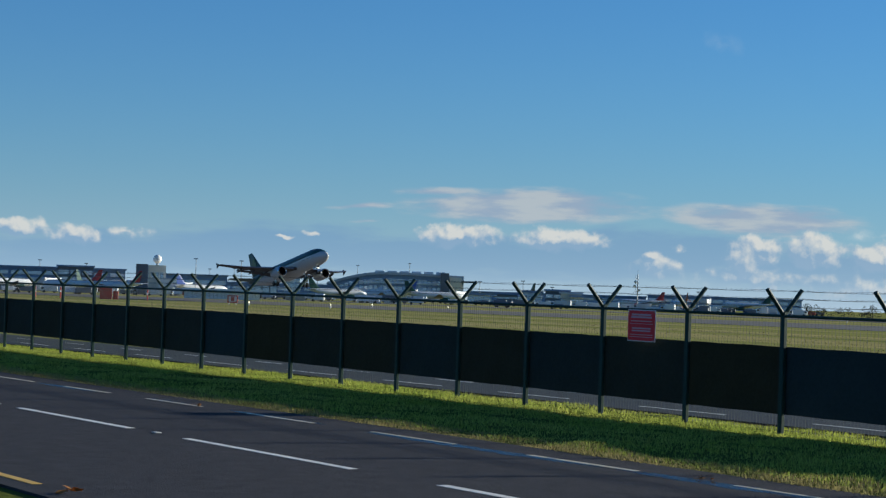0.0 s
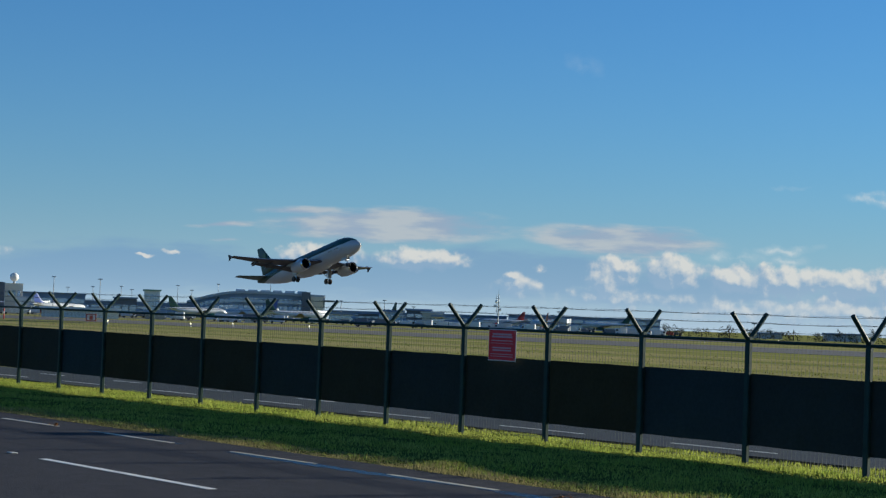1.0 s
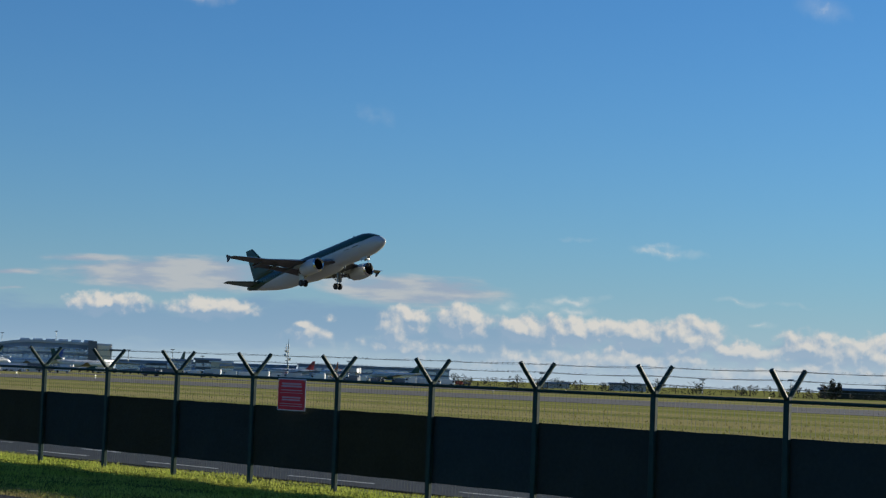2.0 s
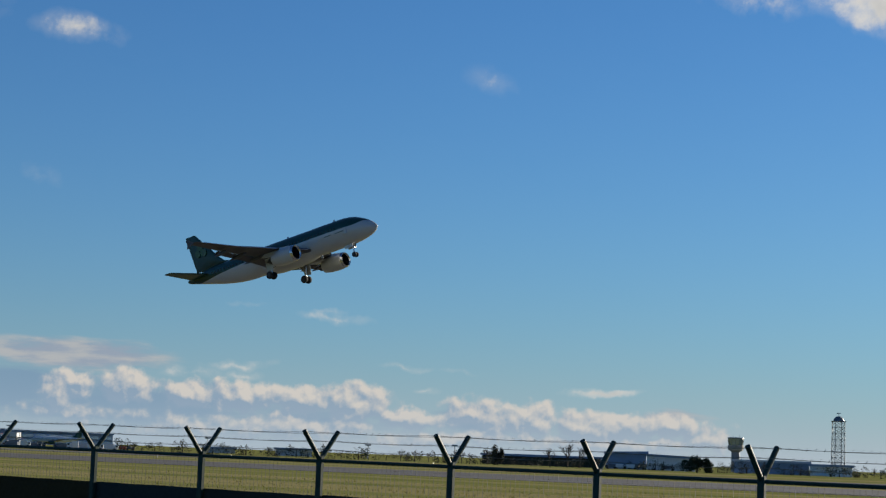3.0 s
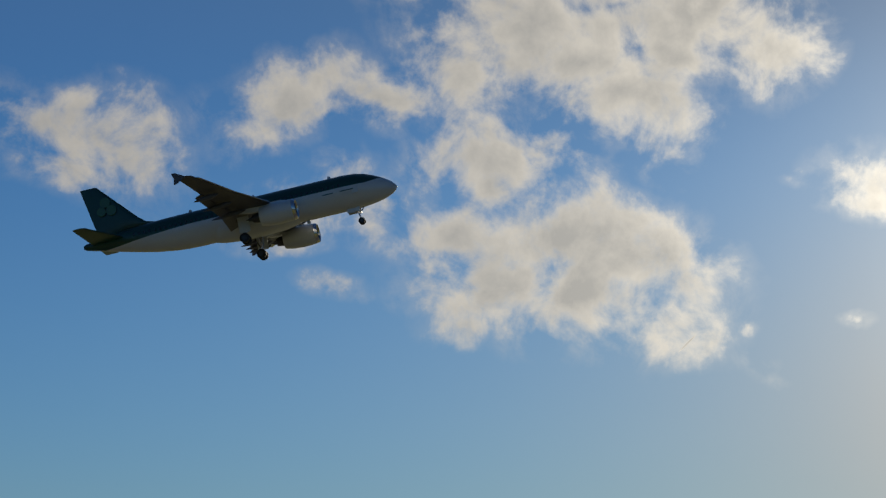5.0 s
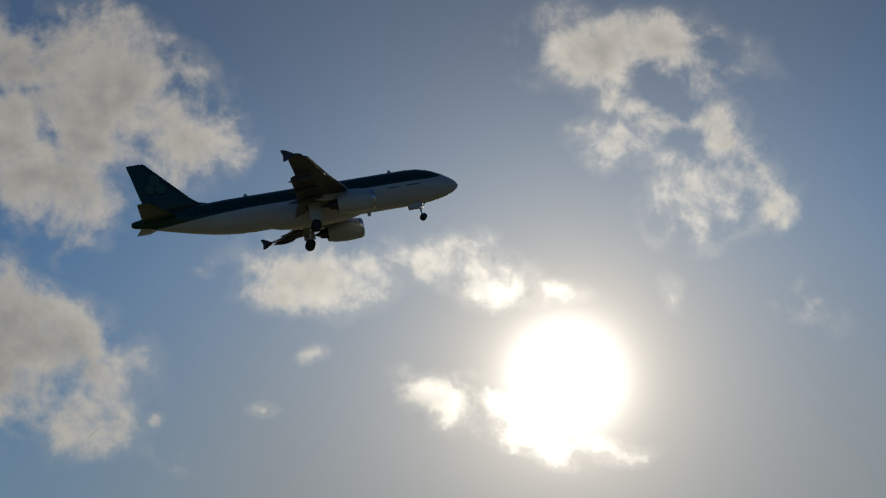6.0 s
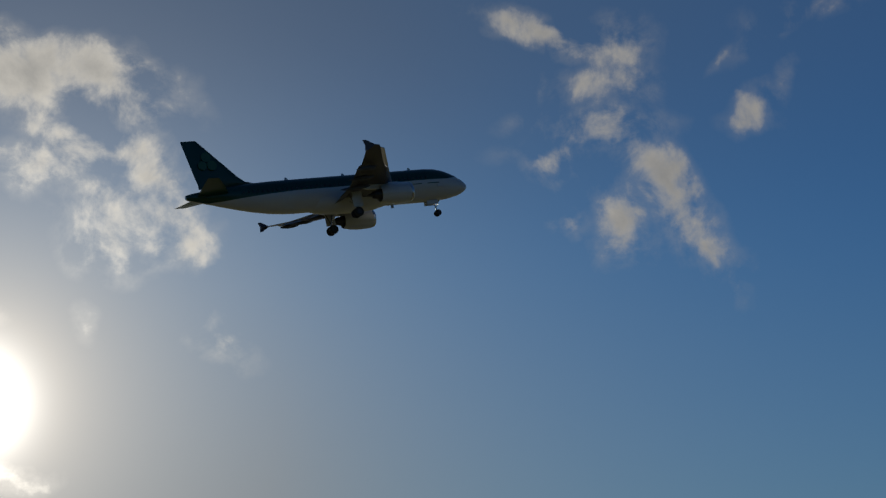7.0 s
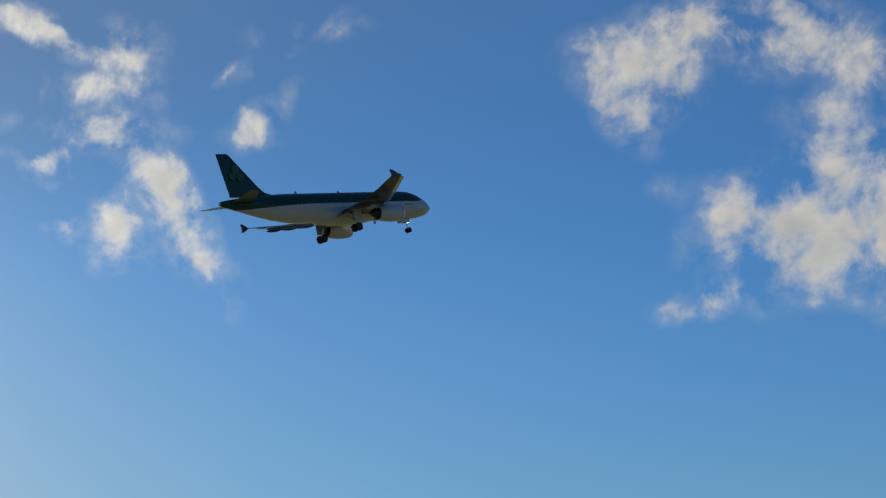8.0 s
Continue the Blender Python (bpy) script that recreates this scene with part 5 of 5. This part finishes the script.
building("site_cabin", -1.65, -1.2, 720, -0.04, 5, CREAM_WALL, "brown-cream site cabin beside the apron", 1, DARK_WALL)
building("visitor_tower", -4.55, -4.1, 1250, 0.60, 8, PALE_WALL, "small pale tower block with green roof", 3, GREEN_ROOF)
building("apron_block", -5.4, -4.75, 1250, 0.36, 8, DARK_WALL, "dark plant room block", 1)
building("pier_building", 0.75, 5.9, 1500, 0.20, 34, BLUE_ROOF, "long dark blue airport pier with strip windows", 2)
building("pier_building", 5.95, 10.32, 1480, 0.26, 34, BLUE_ROOF, "long dark blue airport pier with strip windows", 2, slope=-0.6)
for i, (a, b, el) in enumerate(((1.6, 2.2, 0.16), (2.3, 2.9, 0.24), (3.0, 3.7, 0.30), (3.75, 4.1, 0.14), (0.75, 1.4, 0.12))):
    building("service_block", a, b, 1000 - i * 8, el, 10, (DARK_WALL, PALE_WALL, DARK_WALL, CREAM_WALL, PALE_WALL)[i], "flat-roofed service block by the apron", 2)
building("farm_shed", 12.9, 13.8, 900, -0.04, 12, FACADE, "low grey shed far across the field", 1, panes=False)
building("farm_shed", 14.95, 16.0, 860, 0.0, 14, FACADE, "low grey metal shed with pale roof", 1, BLUE_ROOF, panes=False)
building("barn", 20.9, 24.3, 780, 0.06, 16, HEDGE, "long low brown barn behind the hedge", 1, BLUE_ROOF, panes=False)
building("hangar", 24.45, 25.6, 760, 0.22, 40, BLUE_ROOF, "blue-grey metal hangar with shallow roof", 1, BLUE_ROOF, panes=False, slope=0.6)
building("hangar", 25.62, 27.0, 758, 0.20, 40, PALE_WALL, "pale metal hangar front", 1, BLUE_ROOF, panes=False, slope=-0.6)
building("hangar", 28.1, 30.2, 800, 0.14, 40, BLUE_ROOF, "blue-grey hangar with curved roof", 1, FACADE, panes=False)
building("hangar", 30.22, 31.4, 790, 0.08, 30, PALE_WALL, "pale hangar front with doorways", 1, BLUE_ROOF)
for a, d, el in ((-7.1, 1100, 0.90), (-5.8, 1100, 0.88), (-6.7, 1400, 0.62), (-6.0, 1400, 0.66), (-5.2, 1400, 0.70), (-4.9, 1400, 0.62), (-3.6, 1400, 0.78), (-3.2, 1400, 0.66),
                 (-2.45, 1450, 0.86), (-0.95, 1450, 0.96), (1.1, 1200, 0.5), (2.35, 1200, 0.56), (3.2, 1200, 0.40), (-11.5, 1250, 0.72), (-10.2, 1250, 0.66), (-13.2, 1250, 0.62), (7.4, 1150, 0.4), (13.0, 900, 0.25), (17.6, 800, 0.22), (20.1, 800, 0.3)):
    light_pole(a, d, el)
rv = random.Random(5)
for i in range(84):
    az = -12.5 + 23.5 * i / 83 + rv.uniform(-0.2, 0.2)
    pick = rv.random()
    van(az, rv.uniform(640, 900), rv.choice((0, 180, 12, 168)), VAN_WHITE if pick < 0.45 else DARK_WALL if pick < 0.75 else FACADE if pick < 0.97 else RED_PAINT, rv.uniform(4.0, 7.5), rv.uniform(1.6, 3.0),
        "white apron service vehicle" if pick < 0.45 else "dark apron service vehicle" if pick < 0.75 else "grey apron service vehicle" if pick < 0.97 else "red apron service vehicle")
for i in range(9):
    van(24.6 + i * 0.27, 730, rv.choice((0, 180)), VAN_WHITE if i % 3 else DARK_WALL, rv.uniform(4.2, 6), 1.8, "parked vehicle in front of the hangars")
equipment(-9.62, 430, "cabinet")
for a in (-10.9, -9.0, -8.45, -11.6):
    equipment(a, 420, "pole")
runway_board(-6.02, 380)
for a, d in ((-5.55, 360), (-3.2, 360), (-2.0, 420), (0.2, 420), (11.6, 420), (13.4, 420), (13.7, 500), (19.5, 470)):
    marker(a, d)
# trees and bushes along the far side
for i, (a, d, el) in enumerate(((18.55, 720, 0.17), (18.95, 720, 0.15), (19.35, 740, 0.10), (20.3, 720, 0.16), (20.55, 730, 0.12), (21.05, 700, 0.28), (22.85, 680, 0.36), (23.35, 680, 0.50), (23.7, 690, 0.40), (32.0, 820, 0.1), (32.4, 800, 0.06), (34.9, 700, 0.2), (35.4, 700, 0.16))):
    bare_tree(a, d, el, i + 3)
leafy("evergreen_tree", 27.05, 660, 5.6, high(0.36, 660), 2, NEEDLES, "dark dense evergreen tree by the hangars", 5200)
leafy("ivy_tree", 21.35, 690, 2.2, high(0.40, 690), 4, HEDGE, "dark upright ivy-clad tree", 1800)
leafy("evergreen_tree", 31.6, 760, 3.0, 3.6, 8, NEEDLES, "dark rounded evergreen bush", 500)
leafy("evergreen_tree", 11.15, 900, 6.0, high(0.10, 900), 6, NEEDLES, "dark clump of evergreen trees", 1000)
rb = random.Random(9)
for i in range(58):
    az = 10.6 + 25.5 * i / 57 + rb.uniform(-0.15, 0.15)
    leafy("hedge_bush", az, 745 + rb.uniform(-40, 15), rb.uniform(3.0, 5.5), rb.uniform(3.0, 5.6), 20 + i, HEDGE if i % 3 else NEEDLES, "low dark winter hedge bush", 480, "bush", "field-edge hedge")



def parked_jet(az, d, face, tail_paint, label):
    """An airliner standing by the pier: body, wings, engines, fin, tailplane and wheels."""
    t = thing("parked_airliner", label, "aircraft", at(az, d, 0.0, face), "parked airliners")
    bm = bmesh.new()
    n = 14
    secs = ((0, 3.4, 0.1), (0.9, 3.5, 0.9), (2.6, 3.7, 1.6), (5.0, 3.9, 1.95), (14, 3.9, 1.98), (24, 3.95, 1.95), (29, 4.3, 1.5), (34, 4.8, 0.7), (36.6, 5.0, 0.25))
    add_loft(bm, [[Vector((18 - x, r * math.cos(2 * math.pi * i / n), z + r * math.sin(2 * math.pi * i / n))) for i in range(n)] for x, z, r in secs])
    part("fuselage", bm, VAN_WHITE, t, "white fuselage", True)
    fin = bmesh.new()
    add_loft(fin, [[Vector((p.x, p.z, z)) for p in airfoil(x, c, 0.1, 0, 0, 7)] for x, c, z in ((-9.6, 7.2, 5.4), (-12.2, 5.4, 6.6), (-16.6, 2.0, 11.8))])
    part("tail_fin", fin, tail_paint, t, "painted tail fin", True)
    for s in (-1, 1):
        lifting("wing", [(5.5, 7.0, 0.14, 2.7, 1.6), (2.8, 4.6, 0.12, 3.2, 6.4), (-2.4, 1.6, 0.10, 4.4, 16.9)], WING_GREY, t, "", s)
        lifting("tailplane", [(-13.2, 4.0, 0.1, 4.8, 0.4), (-16.6, 1.4, 0.09, 5.3, 6.2)], VAN_WHITE, t, "", s)
        part("engine", turned([(7.2, 0.8), (7.0, 1.08), (5.6, 1.2), (3.6, 0.95), (2.4, 0.5)], 14, "X", (0, 5.75 * s, 1.75)), tail_paint, t, "", True)
        part("main_wheel", turned([(-0.4, 0.5), (-0.3, 0.58), (0.3, 0.58), (0.4, 0.5)], 12, "Y", (0.2, 3.8 * s, 0.58)), RUBBER, t)
        part("main_leg", tube((0.2, 3.8 * s, 0.58), (0.3, 3.8 * s, 2.9), 0.14, n=6), STEEL, t)
    part("nose_leg", tube((13.2, 0, 0.4), (13.2, 0, 2.4), 0.1, n=6), STEEL, t)
    part("nose_wheel", turned([(-0.25, 0.3), (-0.2, 0.39), (0.2, 0.39), (0.25, 0.3)], 12, "Y", (13.2, 0, 0.39)), RUBBER, t)


def air_bridge(az, d, face):
    t = thing("air_bridge", "pale covered boarding bridge standing on wheeled legs", "boarding bridge", at(az, d, 0.0, face), "boarding bridges")
    part("tunnel", box(-11, -1.5, 4.0, 11, 1.5, 6.8, 0.15), PALE_WALL, t)
    part("cab", box(-14, -2.2, 3.8, -11, 2.2, 7.1, 0.25), FACADE, t)
    part("rotunda", turned([(3.6, 2.4), (7.2, 2.4)], 14, "Z", (12.5, 0, 0)), FACADE, t)
    part("column", tube((12.5, 0, 0), (12.5, 0, 3.7), 0.6, n=8), STEEL, t)
    for y in (-1.2, 1.2):
        part("leg", tube((-8, y, 0.4), (-8, y, 4.1), 0.25, n=6), STEEL, t)
        part("wheel", turned([(-0.2, 0.45), (0.2, 0.45)], 10, "Y", (-8, y, 0.45)), RUBBER, t)


ORANGE_PAINT = material("orange_paint", (0.45, 0.11, 0.03), 0.4, vary=0.1, scale=0.5)
BLUE_PAINT = material("blue_paint", (0.05, 0.10, 0.35), 0.4, vary=0.1, scale=0.5)
for az, d, face, paint, words in ((-10.6, 1080, 150, RED_PAINT, "white parked airliner with red tail"), (-10.0, 1120, 60, TEAL_PAINT, "white parked airliner with green tail"),
                                  (-9.4, 1060, 140, RED_PAINT, "white parked airliner with red tail"), (-12.4, 1090, 30, TEAL_PAINT, "white parked airliner with green tail"),
                                  (-6.9, 1150, 35, BLUE_PAINT, "white parked airliner with blue tail"), (-3.0, 1120, 25, TEAL_PAINT, "white parked airliner with green tail"),
                                  (-1.6, 1140, 160, BLUE_PAINT, "white parked airliner with blue tail"), (-0.2, 1130, 20, TEAL_PAINT, "white parked airliner with green tail"),
                                  (2.2, 1050, 120, TEAL_PAINT, "white parked airliner with green tail"), (5.75, 1440, 200, RED_PAINT, "white parked airliner with red tail"),
                                  (6.85, 1440, 110, ORANGE_PAINT, "white parked airliner with orange tail"), (8.75, 1400, 195, TEAL_PAINT, "white parked airliner with green tail")):
    parked_jet(az, d, face, paint, words)
for az, d, face in ((-11.2, 1130, 70), (-8.9, 1120, 95), (-7.4, 1180, 80), (-2.4, 1220, 100), (-0.9, 1220, 80), (0.5, 1200, 75), (3.4, 1180, 90), (7.6, 1200, 85)):
    air_bridge(az, d, face)
building("cargo_shed", 3.45, 4.05, 980, 0.24, 14, CREAM_WALL, "sunlit cream cargo shed by the apron", 1, PALE_WALL, panes=False)


def motions():
    walk(plane, [
        (0, pose(-25.97, 448.18, 12.03, -0.67, -12.78, -55.62)),
        (1, pose(10.91, 388.66, 17.84, -1.33, -14.11, -55.70)),
        (2.5, pose(66.94, 299.08, 30.75, -0.09, -14.39, -55.67)),
        (3.5, pose(104.04, 239.20, 40.71, 1.28, -13.34, -55.68)),
        (4.5, pose(140.69, 178.70, 50.79, -0.86, -12.47, -56.67)),
        (4.7, pose(148.08, 166.65, 52.74, -1.19, -12.33, -56.88)),
        (5.8, pose(190.94, 99.00, 63.13, -1.35, -9.80, -56.49)),
        (6, pose(198.71, 86.75, 64.58, -1.36, -9.75, -56.53)),
        (6.5, pose(217.97, 56.10, 67.98, -1.45, -9.66, -56.62)),
        (7, pose(236.96, 25.20, 71.42, -1.34, -9.27, -56.86)),
        (7.5, pose(255.76, -5.93, 74.83, -0.37, -9.22, -56.91)),
        (8, pose(274.62, -37.56, 77.98, 0.26, -9.63, -56.88)),
    ])


motions()
